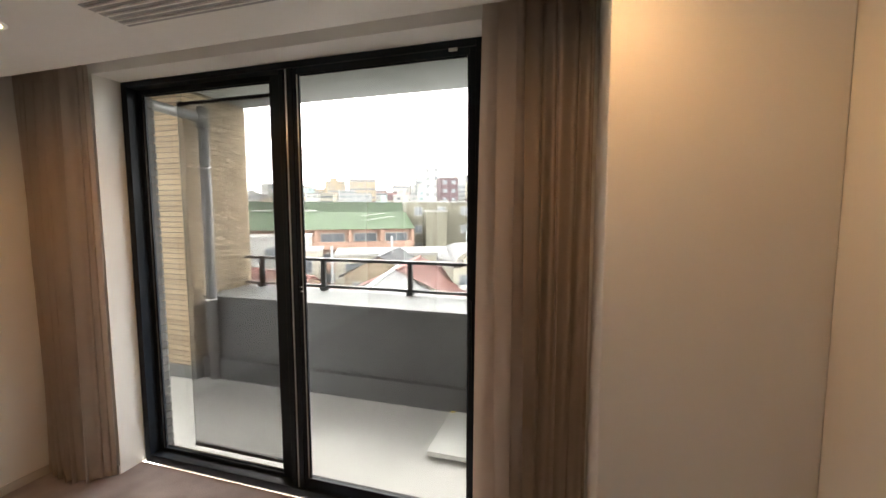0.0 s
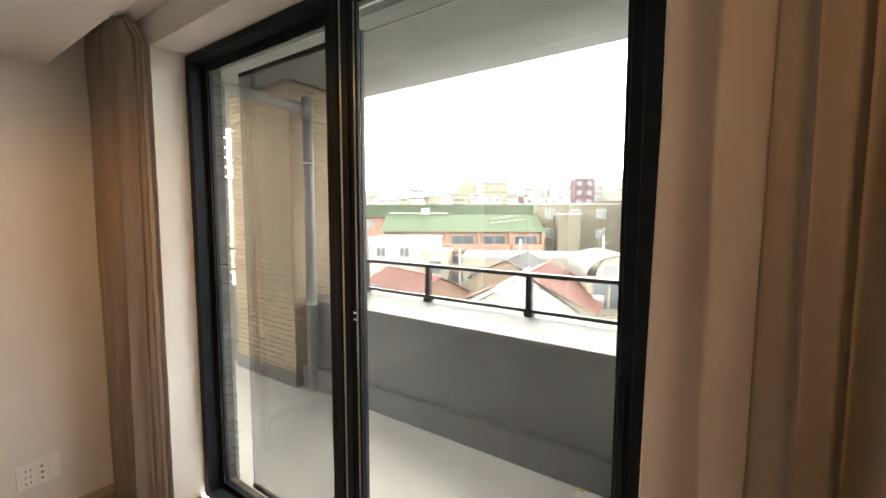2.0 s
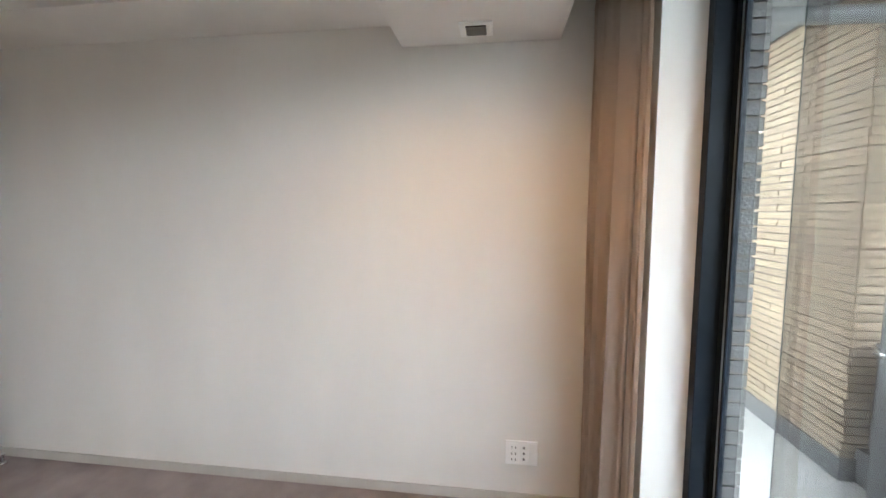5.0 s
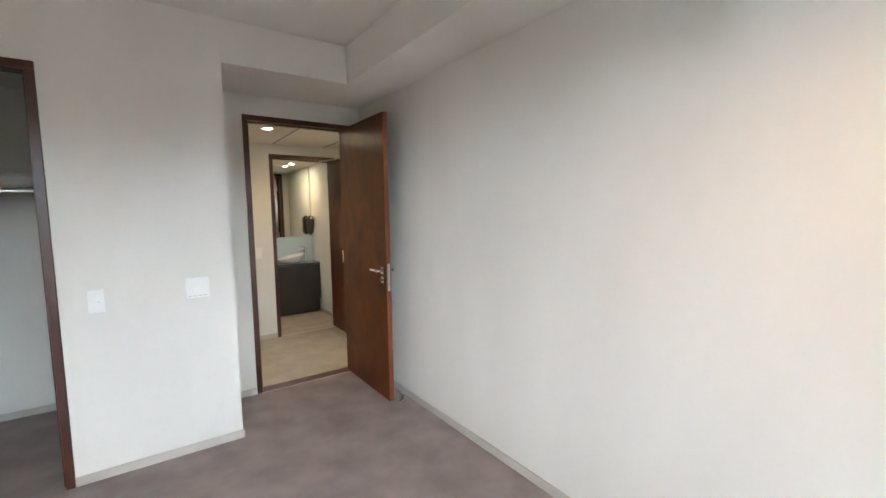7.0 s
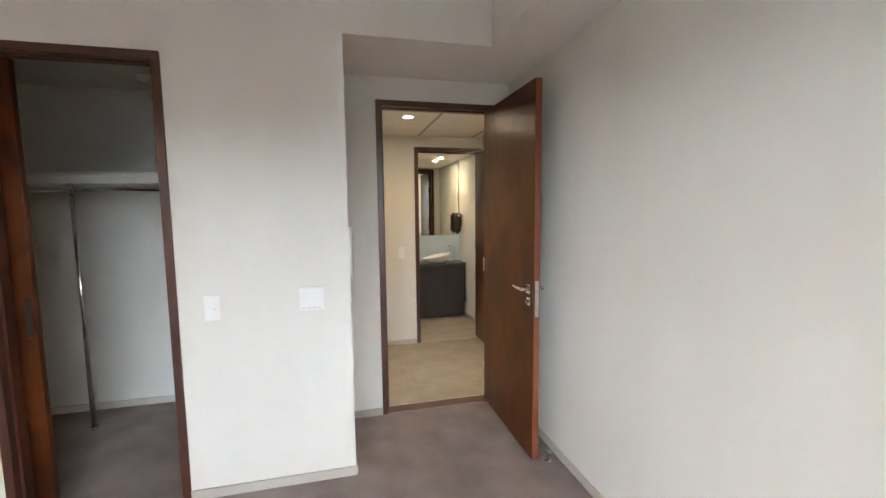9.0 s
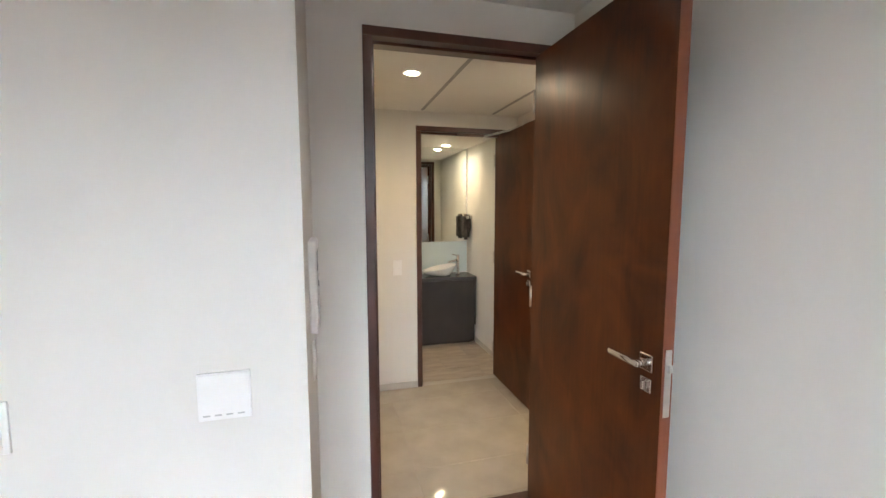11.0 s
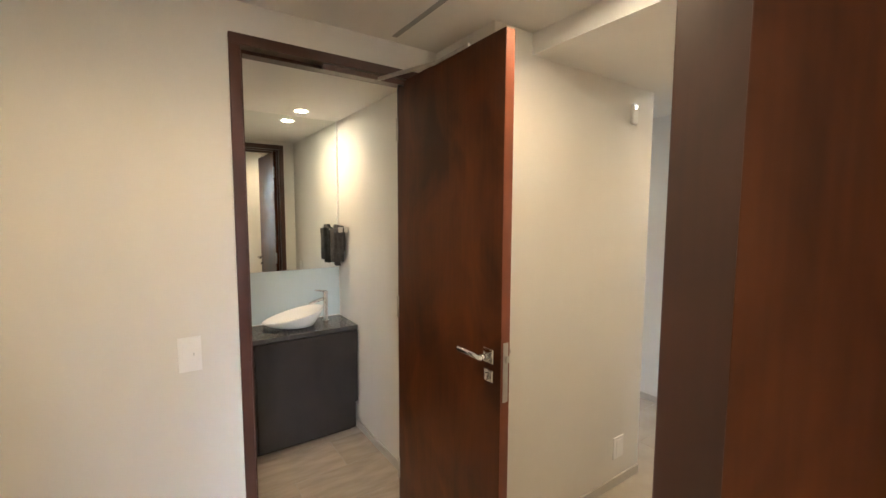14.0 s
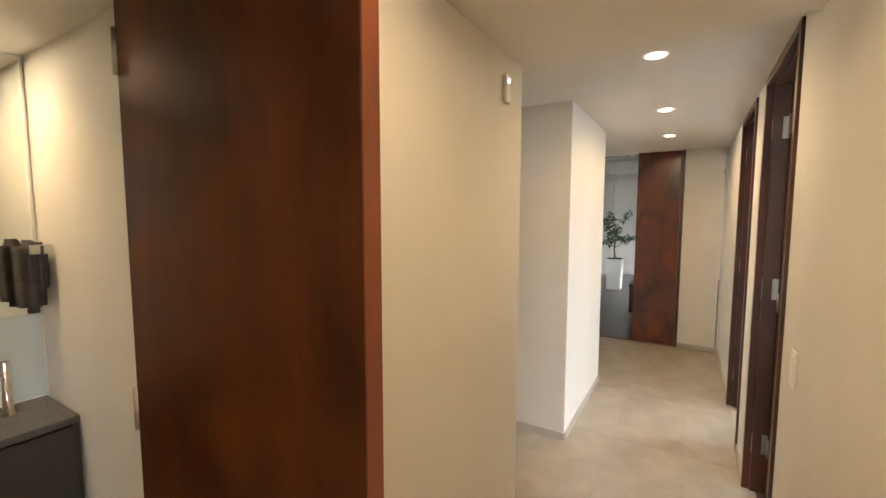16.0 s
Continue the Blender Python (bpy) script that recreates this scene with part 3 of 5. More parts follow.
def pane(parent, x0, x1, y, z0, z1, mat):
    """A sheet of glass; its room side carries the mirror image."""
    g = part("pane", boxes((x0, x1, y - 0.003, y + 0.003, z0, z1)), (mat, CLEAR), parent)
    for f in g.data.polygons:
        f.material_index = 0 if f.normal.y < -0.5 else 1
    g.visible_shadow = False
    return g


def sash(x0, x1, y0, y1, left, right, foot, label):
    """One sliding leaf: stiles, rails, glass and the bright beads along the stiles."""
    z0, z1 = 0.034, 2.292
    s = part("sash", boxes((x0, x0 + left, y0, y1, z0, z1), (x1 - right, x1, y0, y1, z0, z1), (x0 + left, x1 - right, y0, y1, 2.26, z1), (x0 + left, x1 - right, y0, y1, z0, foot), bevel=0.003), BLACK_ALU, win, label)
    pane(s, x0 + left - 0.008, x1 - right + 0.008, y0 + 0.014, foot - 0.006, 2.266, GLASS)
    b = 0.0045
    part("bead", boxes((x0 + left, x0 + left + b, y0 + 0.002, y0 + 0.009, foot, 2.26)), BRIGHT_ALU, s, "bright glazing bead")
    part("gasket", boxes((x0 + left + b, x0 + left + b + 0.012, y0 + 0.006, y0 + 0.012, foot, 2.26)), BLACK_ALU, s, "black rubber glazing gasket")
    part("gasket", boxes((x1 - right - 0.010, x1 - right, y0 + 0.006, y0 + 0.012, foot, 2.26)), BLACK_ALU, s, "black rubber glazing gasket")
    part("gasket", boxes((x0 + left + 0.02, x1 - right - 0.012, y0 + 0.006, y0 + 0.012, 2.25, 2.26)), BLACK_ALU, s, "black rubber glazing gasket")
    return s


sash(W0 + 0.046, 1.545, 4.412, 4.445, 0.028, 0.119, 0.058, "fixed outer sash")
sr = sash(1.552, W1 - 0.04, 4.362, 4.398, 0.074, 0.032, 0.100, "sliding inner sash")
part("cover_strip", boxes((1.522, 1.551, 4.358, 4.392, 0.034, 2.292), bevel=0.003), BLACK_ALU, sr, "black cover profile on the meeting stile")
part("stile_cap", boxes((1.573, 1.606, 4.354, 4.362, 0.034, 2.292), bevel=0.002), BLACK_ALU, sr, "black raised rib on the meeting stile")
part("edge_strip", boxes((1.563, 1.5685, 4.356, 4.362, 0.034, 2.292)), BRIGHT_ALU, sr, "bright brush strip on the meeting stile")
for pz in (1.172, 1.147):
    part("lock_pin", rods(((1.620, 4.355, pz), (1.634, 4.355, pz), 0.005)), CHROME, sr, "small chrome pin", smooth=True)
part("pull_handle", boxes((2.530, 2.546, 4.345, 4.362, 0.8, 1.15), bevel=0.004), BLACK_ALU, sr, "slim black pull handle")
part("stay", boxes((2.44, 2.48, 4.338, 4.345, 2.272, 2.287), bevel=0.002), SATIN, win, "small pale stay plate on the head")
scr = thing("insect_screen", "grey insect screen drawn behind the fixed sash", "insect screen", kind="structure")
part("screen_frame", boxes((0.7105, 0.7125, 4.4685, 4.4715, 0.08, 2.215), (1.55, 1.565, 4.462, 4.478, 0.08, 2.215), (0.7125, 1.55, 4.462, 4.478, 2.195, 2.215), (0.7125, 1.55, 4.462, 4.478, 0.08, 0.10)), RAIL_ALU, scr)
mesh_ob = part("mesh", boxes((0.7125, 1.55, 4.4695, 4.4700, 0.10, 2.195)), MESH, scr, "fine dark grey mesh")

for x0, x1 in ((-5.0, -2.85), (-2.5, -0.3)):
    far = thing("window_north", "tall black-framed window of the rooms beyond", "window", kind="structure")
    part("frame", boxes((x0, x0 + 0.05, NY + 0.03, NY + 0.09, 0, 2.4), (x1 - 0.05, x1, NY + 0.03, NY + 0.09, 0, 2.4), (x0 + 0.05, x1 - 0.05, NY + 0.03, NY + 0.09, 2.34, 2.4), (x0 + 0.05, x1 - 0.05, NY + 0.03, NY + 0.09, 0, 0.06)), BLACK_ALU, far)
    pane(far, x0 + 0.05, x1 - 0.05, NY + 0.06, 0.06, 2.34, GLASS)
# unseen window added to let sky light the living room; dark panes dim it
far = thing("added_window_living", "added unseen black-framed living room window with dimming glass", "window", kind="structure")
part("frame", boxes((-10.6, -10.55, 3.32, 3.38, 0, 2.3), (-6.05, -6.0, 3.32, 3.38, 0, 2.3), (-10.55, -6.05, 3.32, 3.38, 2.24, 2.3), (-10.55, -6.05, 3.32, 3.38, 0, 0.06), (-8.33, -8.27, 3.32, 3.38, 0.06, 2.24)), BLACK_ALU, far)
for x0, x1 in ((-10.55, -8.33), (-8.27, -6.05)):
    pane(far, x0, x1, 3.35, 0.06, 2.24, LIVING_GLASS).visible_shadow = True


# ---- curtains ----
def curtain(name, x0, x1, folds, y_mid, depth, label, seed, lean=0.0, pleats=0.0):
    """Gathered cloth: a wavy sheet with uneven folds that widen towards the hem."""
    rnd = random.Random(seed)
    n, rows = folds * 26, 30
    amp = [rnd.uniform(0.55, 1.0) for _ in range(folds + 2)]
    jit = [rnd.uniform(-0.28, 0.28) for _ in range(folds + 2)]
    bm = bmesh.new()
    top, bottom = 2.43, 0.012
    grid = []
    for r in range(rows + 1):
        f = r / rows
        z = top + (bottom - top) * f
        line = []
        for i in range(n + 1):
            u = i / n
            k = u * folds
            a = amp[int(k)] * (1 - k % 1) + amp[int(k) + 1] * (k % 1)
            j = jit[int(k)] * (1 - k % 1) + jit[int(k) + 1] * (k % 1)
            ph = 2 * math.pi * (k + j + 0.10 * math.sin(2.2 * f + k))
            flare = 0.62 + 0.38 * min(1, f * 2.2)
            x = x0 + (x1 - x0) * (u + 0.012 * math.sin(ph * 1.0 + 3 * f)) + 0.010 * math.sin(2 * ph) * flare
            y = y_mid + depth * flare * a * (math.sin(ph) + 0.28 * math.sin(2 * ph + 1.3)) * 0.5
            w = max(0.0, min(1.0, (u - 0.3) / 0.25)) if lean else 1.0
            y += pleats * w * math.sin(2 * math.pi * (u * folds * 2.7 + 0.5 * j + 0.22 * math.sin(3.1 * f + 5 * u))) * (0.55 + 0.45 * flare)
            x += lean * (1 - u) * (1 - f)
            edge = max(0.0, (abs(u - 0.5) - 0.38) / 0.12) if lean else max(0.0, (u - 0.68) / 0.32)
            y += (y_mid + (0.012 if lean else 0.095) - y) * edge * edge * (3 - 2 * edge)
            if r == 0:
                y = y_mid + (y - y_mid) * 0.45
            line.append(bm.verts.new((x, y, z)))
        grid.append(line)
    for p, q in zip(grid, grid[1:]):
        for i in range(n):
            bm.faces.new((p[i], p[i + 1], q[i + 1], q[i]))
    bmesh.ops.solidify(bm, geom=bm.faces[:], thickness=0.003)
    c = thing(name, label, "curtain", group="curtains at the window")
    part("cloth", bm, CURTAIN, c, smooth=True)
    for i in range(folds):
        xh = x0 + (x1 - x0) * (i + 0.5) / folds
        part("hook", boxes((xh - 0.004, xh + 0.004, y_mid - 0.006, y_mid + 0.006, 2.425, 2.447)), PLASTIC, c)
    return c


curtain("curtain", 0.035, 0.44, 6, 4.07, 0.075, "taupe cloth curtain gathered against the west wall", 3, pleats=0.010)
curtain("curtain", 2.637, 3.05, 4, 4.04, 0.075, "taupe cloth curtain gathered between window and pilaster", 8, lean=0.015, pleats=0.020)
for y in (4.00, 4.09):
    rl = thing("curtain_rail", "slim white aluminium curtain rail in the ceiling pocket", "curtain rail")
    part("track", boxes((0.01, 3.05, y - 0.011, y + 0.011, 2.447, 2.46), bevel=0.002), PLASTIC, rl)


# ---- fittings in the bedroom ----
def downlight(x, y, z, r=0.042, group="downlights"):
    d = thing("downlight", "small round recessed warm downlight", "downlight", pose(x, y, z), group)
    part("trim", lathe(((r, 0.0), (r + 0.012, 0.0), (r + 0.012, -0.004), (r, -0.006), (r - 0.004, 0.0)), 28), PLASTIC, d, smooth=True)
    part("lens", lathe(((r - 0.006, -0.001), (r - 0.006, -0.0025), (0.005, -0.003)), 28), LAMP_GLOW, d, "glowing warm lens")


for lx, ly in ROOM_LAMPS:
    downlight(lx, ly, SOF)
for lx, ly in (*VEST_LAMPS, *HALL_LAMPS):
    downlight(lx, ly, VEST)
downlight(*WC_LAMP, 2.14)

vent = thing("air_outlet", "white ceiling air outlet panel with a long grey slot", "air outlet")
part("panel", boxes((1.24, 2.75, 3.27, 3.69, SOF - 0.012, SOF - 0.0005), bevel=0.003), CEILING_PAINT, vent)
part("slot", boxes((1.44, 2.60, 3.50, 3.665, SOF - 0.015, SOF - 0.012)), SHADOW_PLASTIC, vent, "long grey slot")
for i in range(5):
    part("louvre", boxes((1.45, 2.59, 3.512 + i * 0.031, 3.520 + i * 0.031, SOF - 0.021, SOF - 0.015), bevel=0.001), CEILING_PAINT, vent)

gv = thing("ceiling_vent", "small white square ceiling vent with dark louvres", "vent")
part("frame", boxes((0.098, 0.236, 3.47, 3.612, SOF - 0.010, SOF - 0.0005), bevel=0.004), PLASTIC, gv)
part("backing", boxes((0.124, 0.210, 3.498, 3.584, SOF - 0.013, SOF - 0.010)), DARK_SLOT, gv)
for i in range(7):
    part("slat", boxes((0.126 + i * 0.0125, 0.130 + i * 0.0125, 3.500, 3.582, SOF - 0.017, SOF - 0.012)), SATIN, gv)


def plate(name, label, category, m, w, h, rockers=(), group=""):
    """A wall plate in the plane y=0 that faces -y; rockers: (x0, x1, z0, z1, depth)."""
    p = thing(name, label, category, m, group)
    part("cover", boxes((-w / 2, w / 2, -0.007, 0, -h / 2, h / 2), bevel=0.002), PLASTIC, p)
    for i, (a, b, c, d, t) in enumerate(rockers):
        part("rocker", boxes((a, b, -0.007 - t, -0.007, c, d), bevel=0.0015), PLASTIC, p)
    return p


sw = plate("light_switch", "white wide-rocker light switch plate beside the closet", "light switch", pose(1.834, 0.637, 0.987, 0, 0, 180), 0.07, 0.122, ((-0.022, 0.022, -0.045, 0.045, 0.003),))
part("marker", boxes((0.010, 0.013, -0.0103, -0.010, -0.010, 0.0)), MARK_GREY, sw)
th = plate("floor_heating_control", "white square heating control panel on the wall", "control panel", pose(1.363, 0.637, 1.007, 0, 0, 180), 0.122, 0.122, ((-0.057, 0.057, -0.035, 0.057, 0.002),))
for i in range(4):
    part("print", boxes((-0.05 + i * 0.026, -0.034 + i * 0.026, -0.0073, -0.0069, -0.05, -0.046)), MARK_GREY, th)
so = plate("wall_socket", "white double plate with sockets and an aerial point", "socket", pose(0, 3.776, 0.265, 0, 0, 90), 0.158, 0.124, ((-0.066, -0.012, -0.05, 0.05, 0.002), (-0.004, 0.026, -0.05, 0.05, 0.002), (0.034, 0.072, -0.05, 0.05, 0.001)))
for dz in (0.028, -0.004, -0.034):
    for dx in (-0.048, -0.030):
        part("pin_slot", boxes((dx - 0.0015, dx + 0.0015, -0.0097, -0.0089, dz - 0.006, dz + 0.006)), DARK_SLOT, so)
for dz in (0.03, 0.0, -0.03):
    part("aerial_point", lathe(((0.006, 0), (0.006, 0.003), (0.003, 0.004)), 12), SHADOW_PLASTIC, so, at=pose(0.011, -0.009, dz, 90))

ic = thing("intercom", "white wall intercom with a small grey screen", "intercom")
part("body", boxes((1.140, 1.165, 0.235, 0.425, 1.08, 1.372), bevel=0.006), PLASTIC, ic)
part("screen", boxes((1.1385, 1.1398, 0.311, 0.395, 1.275, 1.339)), surface("dim_grey_screen", (0.10, 0.12, 0.14), (0.13, 0.15, 0.18), 3, 0.1), ic, "small grey screen")
part("button", lathe(((0.011, 0), (0.011, 0.002), (0.008, 0.003)), 18), SHADOW_PLASTIC, ic, at=pose(1.140, 0.325, 1.225, 0, -90, 0))
lower = thing("recess_switch", "white switch plate below the intercom", "light switch", group="")
part("cover", boxes((1.158, 1.165, 0.28, 0.35, 0.90, 1.02), bevel=0.002), PLASTIC, lower)
part("rocker", boxes((1.155, 1.158, 0.293, 0.337, 0.915, 1.005), bevel=0.0015), PLASTIC, lower)

# ---- closet ----
door_frame("closet_frame", 1.985, 2.74, 0.54, 0.637, 2.195, label="dark red-brown closet frame", threshold=False)
cd = thing("sliding_door", "dark red-brown closet sliding door pushed open", "closet door", kind="structure")
part("leaf", boxes((2.628, 3.46, 0.487, 0.522, 0.012, 2.16), bevel=0.002), DOOR_WOOD, cd)
pu = part("pull", boxes((2.645, 2.668, 0.5205, 0.5245, 0.87, 1.07), bevel=0.0015), RAIL_ALU, cd, "slim recessed dark metal pull")
part("lip", boxes((2.646, 2.667, 0.5245, 0.5265, 0.871, 0.877)), CHROME, pu)
sh = thing("closet_shelf", "pale wooden closet shelf on a wall batten", "shelf")
part("board", boxes((1.27, EAST - 0.005, -0.625, -0.14, 1.690, 1.712), bevel=0.002), BOARD_WHITE, sh)
part("front_batten", boxes((1.27, EAST - 0.005, -0.16, -0.141, 1.640, 1.690), bevel=0.002), BOARD_WHITE, sh)
pl = thing("hanging_rail", "chrome hanging rail on an upright chrome pole", "clothes rail")
part("rail", rods(((1.27, -0.315, 1.612), (EAST - 0.005, -0.315, 1.612), 0.014)), CHROME, pl, smooth=True)
part("pole", rods(((2.875, -0.315, 0.0), (2.875, -0.315, 1.69), 0.014)), CHROME, pl, smooth=True)
part("foot", rods(((2.875, -0.315, 0.0), (2.875, -0.315, 0.012), 0.026)), CHROME, pl, smooth=True)
part("collar", rods(((2.875, -0.315, 1.59), (2.875, -0.315, 1.635), 0.020)), CHROME, pl, smooth=True)
part("bracket", boxes((2.33, 2.345, -0.33, -0.30, 1.60, 1.69), bevel=0.002), CHROME, pl)
dt = thing("smoke_detector", "round white smoke detector on the closet ceiling", "smoke detector", pose(2.39, -0.265, 2.335))
part("body", lathe(((0.052, 0), (0.052, -0.012), (0.045, -0.028), (0.022, -0.036), (0.02, -0.042), (0.012, -0.044)), 28), PLASTIC, dt, smooth=True)


# ---- toilet room ----
VX0, VX1, VY = -0.425, 0.945, -2.448
cab = thing("vanity_cabinet", "espresso-brown wooden wash cabinet with plain doors", "cabinet")
part("body", boxes((VX0 + 0.022, VX1, -2.795, VY - 0.022, 0.20, 0.705), (VX0 + 0.05, VX1, -2.795, VY - 0.022, 0.006, 0.20)), CABINET_WOOD, cab)
part("door", boxes((VX0 + 0.022, 0.222, VY - 0.022, VY - 0.004, 0.02, 0.697), bevel=0.0015), CABINET_WOOD, cab)
part("door", boxes((0.226, 0.80, VY - 0.022, VY - 0.004, 0.02, 0.697), bevel=0.0015), CABINET_WOOD, cab)
part("side_panel", boxes((VX0 + 0.004, VX0 + 0.022, -2.795, VY - 0.006, 0.20, 0.705), bevel=0.001), CABINET_WOOD, cab)
ct = thing("vanity_counter", "thin dark grey stone counter on the cabinet", "counter")
part("slab", boxes((VX0, VX1, -2.798, VY, 0.706, 0.734), bevel=0.002), COUNTER, ct)


def vessel(length, width, height):
    """An oval bowl whose rim rises to one end; it stands on a small foot."""
    bm = bmesh.new()
    n = 48
    rings = []
    prof = ((0.30, 0.0), (0.42, 0.002), (0.58, 0.10), (0.80, 0.42), (0.96, 0.82), (1.0, 0.98), (0.992, 1.0), (0.965, 0.985), (0.88, 0.72), (0.68, 0.36), (0.42, 0.20), (0.12, 0.165))
    for r, h in prof:
        ring = []
        for i in range(n):
            a = 2 * math.pi * i / n
            cx, cy = math.cos(a), math.sin(a)
            pinch = 1 - 0.22 * cx
            x = r * length / 2 * cx - (0 if r > 0.6 else 0.02)
            y = r * width / 2 * cy * pinch
            lift = height * (0.72 - 0.28 * cx * r)
            ring.append(bm.verts.new((x, y, h * lift)))
        rings.append(ring)
    for p, q in zip(rings, rings[1:]):
        for i in range(n):
            bm.faces.new((p[i], p[(i + 1) % n], q[(i + 1) % n], q[i]))
    bm.faces.new(list(reversed(rings[0]))), bm.faces.new(rings[-1])
    return bm


bs = thing("vessel_basin", "white oval ceramic vessel basin on the counter", "basin", pose(-0.045, -2.615, 0.734))
part("bowl", vessel(0.39, 0.27, 0.125), CERAMIC, bs, smooth=True)
part("drain", lathe(((0.02, 0.016), (0.02, 0.019), (0.012, 0.0205)), 20), CHROME, bs, "chrome drain", smooth=True, at=pose(-0.02, 0, 0))
tp = thing("basin_tap", "tall slim chrome tap beside the basin", "tap", pose(-0.283, -2.68, 0.734))
part("body", lathe(((0.024, 0), (0.024, 0.004), (0.0165, 0.008), (0.0165, 0.205), (0.014, 0.212)), 24), CHROME, tp, smooth=True)
part("spout", rods(((0.0, 0.0, 0.162), (0.115, 0.018, 0.135), 0.011)), CHROME, tp, smooth=True)
part("lever", rods(((-0.01, 0, 0.206), (0.075, 0.015, 0.222), 0.005)), CHROME, tp, smooth=True)
mi = thing("mirror", "large frameless wall mirror reaching the ceiling", "mirror")
part("plate", boxes((VX0 - 0.002, VX1, -2.7985, -2.7925, 1.092, 2.137)), MIRROR, mi)
part("edge_trim", boxes((VX0 - 0.002, VX0 + 0.007, -2.7923, -2.789, 1.092, 2.137)), PLASTIC, mi, "slim white edge trim")
pb = thing("splashback", "pale blue back-painted glass splashback", "splashback")
part("panel", boxes((VX0 - 0.002, VX1, -2.7985, -2.7935, 0.7345, 1.0905)), PALE_GLASS, pb)
part("sealant", boxes((VX0, VX1, -2.7935, -2.789, 0.7345, 0.7385)), PLASTIC, pb, "thin white sealant bead")
tb = thing("towel_bar", "small chrome wall towel bar", "towel bar")
part("bracket", boxes((-0.43, -0.365, -2.632, -2.612, 1.352, 1.388), bevel=0.002), SATIN, tb)
part("bar", rods(((-0.375, -2.622, 1.365), (-0.375, -2.775, 1.365), 0.007)), SATIN, tb, smooth=True)


def towel(w, d, h, seed):
    """A folded hand towel over a bar: a soft thick slab with a rounded top, fold lines and a wavy hem."""
    bm = boxes((-d / 2, d / 2, -w / 2, w / 2, -h, 0.022))
    bmesh.ops.bevel(bm, geom=bm.edges[:], offset=d * 0.36, segments=4, affect="EDGES")
    bmesh.ops.subdivide_edges(bm, edges=[e for e in bm.edges if e.calc_length() > 0.03], cuts=7, use_grid_fill=True)
    for v in bm.verts:
        p = v.co * 22 + Vector((seed, 0, 0))
        v.co.x += 0.006 * noise.noise(p) + 0.004 * math.sin(v.co.y * 75 + seed) * min(1, abs(v.co.z) * 8)
        v.co.y += 0.007 * noise.noise(p * 0.6 + Vector((0, 7, 0)))
        v.co.z += 0.006 * noise.noise(p * 0.5 + Vector((3, 0, 0)))
    return bm


tw = thing("hand_towel", "charcoal grey hand towel folded over the towel bar", "towel", pose(-0.375, -2.688, 1.380))
part("cloth", towel(0.125, 0.074, 0.262, 1.0), TOWEL, tw, smooth=True)
part("back_fold", towel(0.10, 0.04, 0.17, 4.0), TOWEL, tw, smooth=True, at=pose(-0.022, 0.03, -0.006))
plate("light_switch", "white light switch plate on the toilet wall", "light switch", pose(-0.43, -1.80, 0.98, 0, 0, 90), 0.07, 0.12, ((-0.02, 0.02, -0.045, -0.002, 0.003), (-0.02, 0.02, 0.002, 0.045, 0.003)))

# ---- fittings in the hall ----
hs = plate("light_switch", "white wide-rocker switch plate beside the toilet door", "light switch", pose(0.587, -1.50, 1.0, 0, 0, 180), 0.07, 0.122, ((-0.022, 0.022, -0.045, 0.045, 0.003),))
part("marker", boxes((0.010, 0.013, -0.0104, -0.010, -0.005, 0.005)), MARK_GREY, hs)
plate("light_switch", "white switch plate on the hall wall", "light switch", pose(-1.555, HALL_N, 1.0, 0, 0, 0), 0.07, 0.122, ((-0.022, 0.022, -0.045, 0.045, 0.003),))
ws = plate("wall_socket", "white socket plate low on the hall wall", "socket", pose(-1.36, -1.10, 0.22, 0, 0, 180), 0.09, 0.12, ((-0.022, 0.022, -0.045, 0.045, 0.003),))
SENSOR_LED = glowing("sensor_indicator", (1.0, 0.95, 0.85), 1.2)
sn = thing("wall_sensor", "small white wall sensor under the hall ceiling", "sensor")
part("case", boxes((-1.400, -1.352, -1.10, -1.083, 1.943, 2.048), bevel=0.006), PLASTIC, sn)
part("lens", lathe(((0.008, 0), (0.007, 0.003), (0.003, 0.005)), 16), SENSOR_LED, sn, smooth=True, at=pose(-1.376, -1.083, 2.027, -90))

# ---- living room things ----
pt = thing("potted_tree", "slender green indoor tree in a tall white square pot", "potted plant", pose(-8.78, -1.74, 0))
pot = part("pot", bmesh.new(), PLASTIC, pt, "tall white tapered planter")
bm = boxes((-0.15, 0.15, -0.15, 0.15, 0, 0.62))
for v in bm.verts:
    if v.co.z < 0.1:
        v.co.x *= 0.86
        v.co.y *= 0.86
bmesh.ops.bevel(bm, geom=bm.edges[:], offset=0.008, segments=2, affect="EDGES")
bm.to_mesh(pot.data), bm.free()
part("soil", boxes((-0.135, 0.135, -0.135, 0.135, 0.619, 0.626)), SOIL, pt)
tree_rnd = random.Random(5)
stems, tips = [], []
base = Vector((0, 0, 0.62))
trunk = [base, Vector((0.015, -0.02, 0.85)), Vector((-0.01, 0.015, 1.08)), Vector((0.02, 0.0, 1.3))]
for i, (a, b) in enumerate(zip(trunk, trunk[1:])):
    stems.append((a, b, 0.017 - 0.003 * i, 0.014 - 0.003 * i))
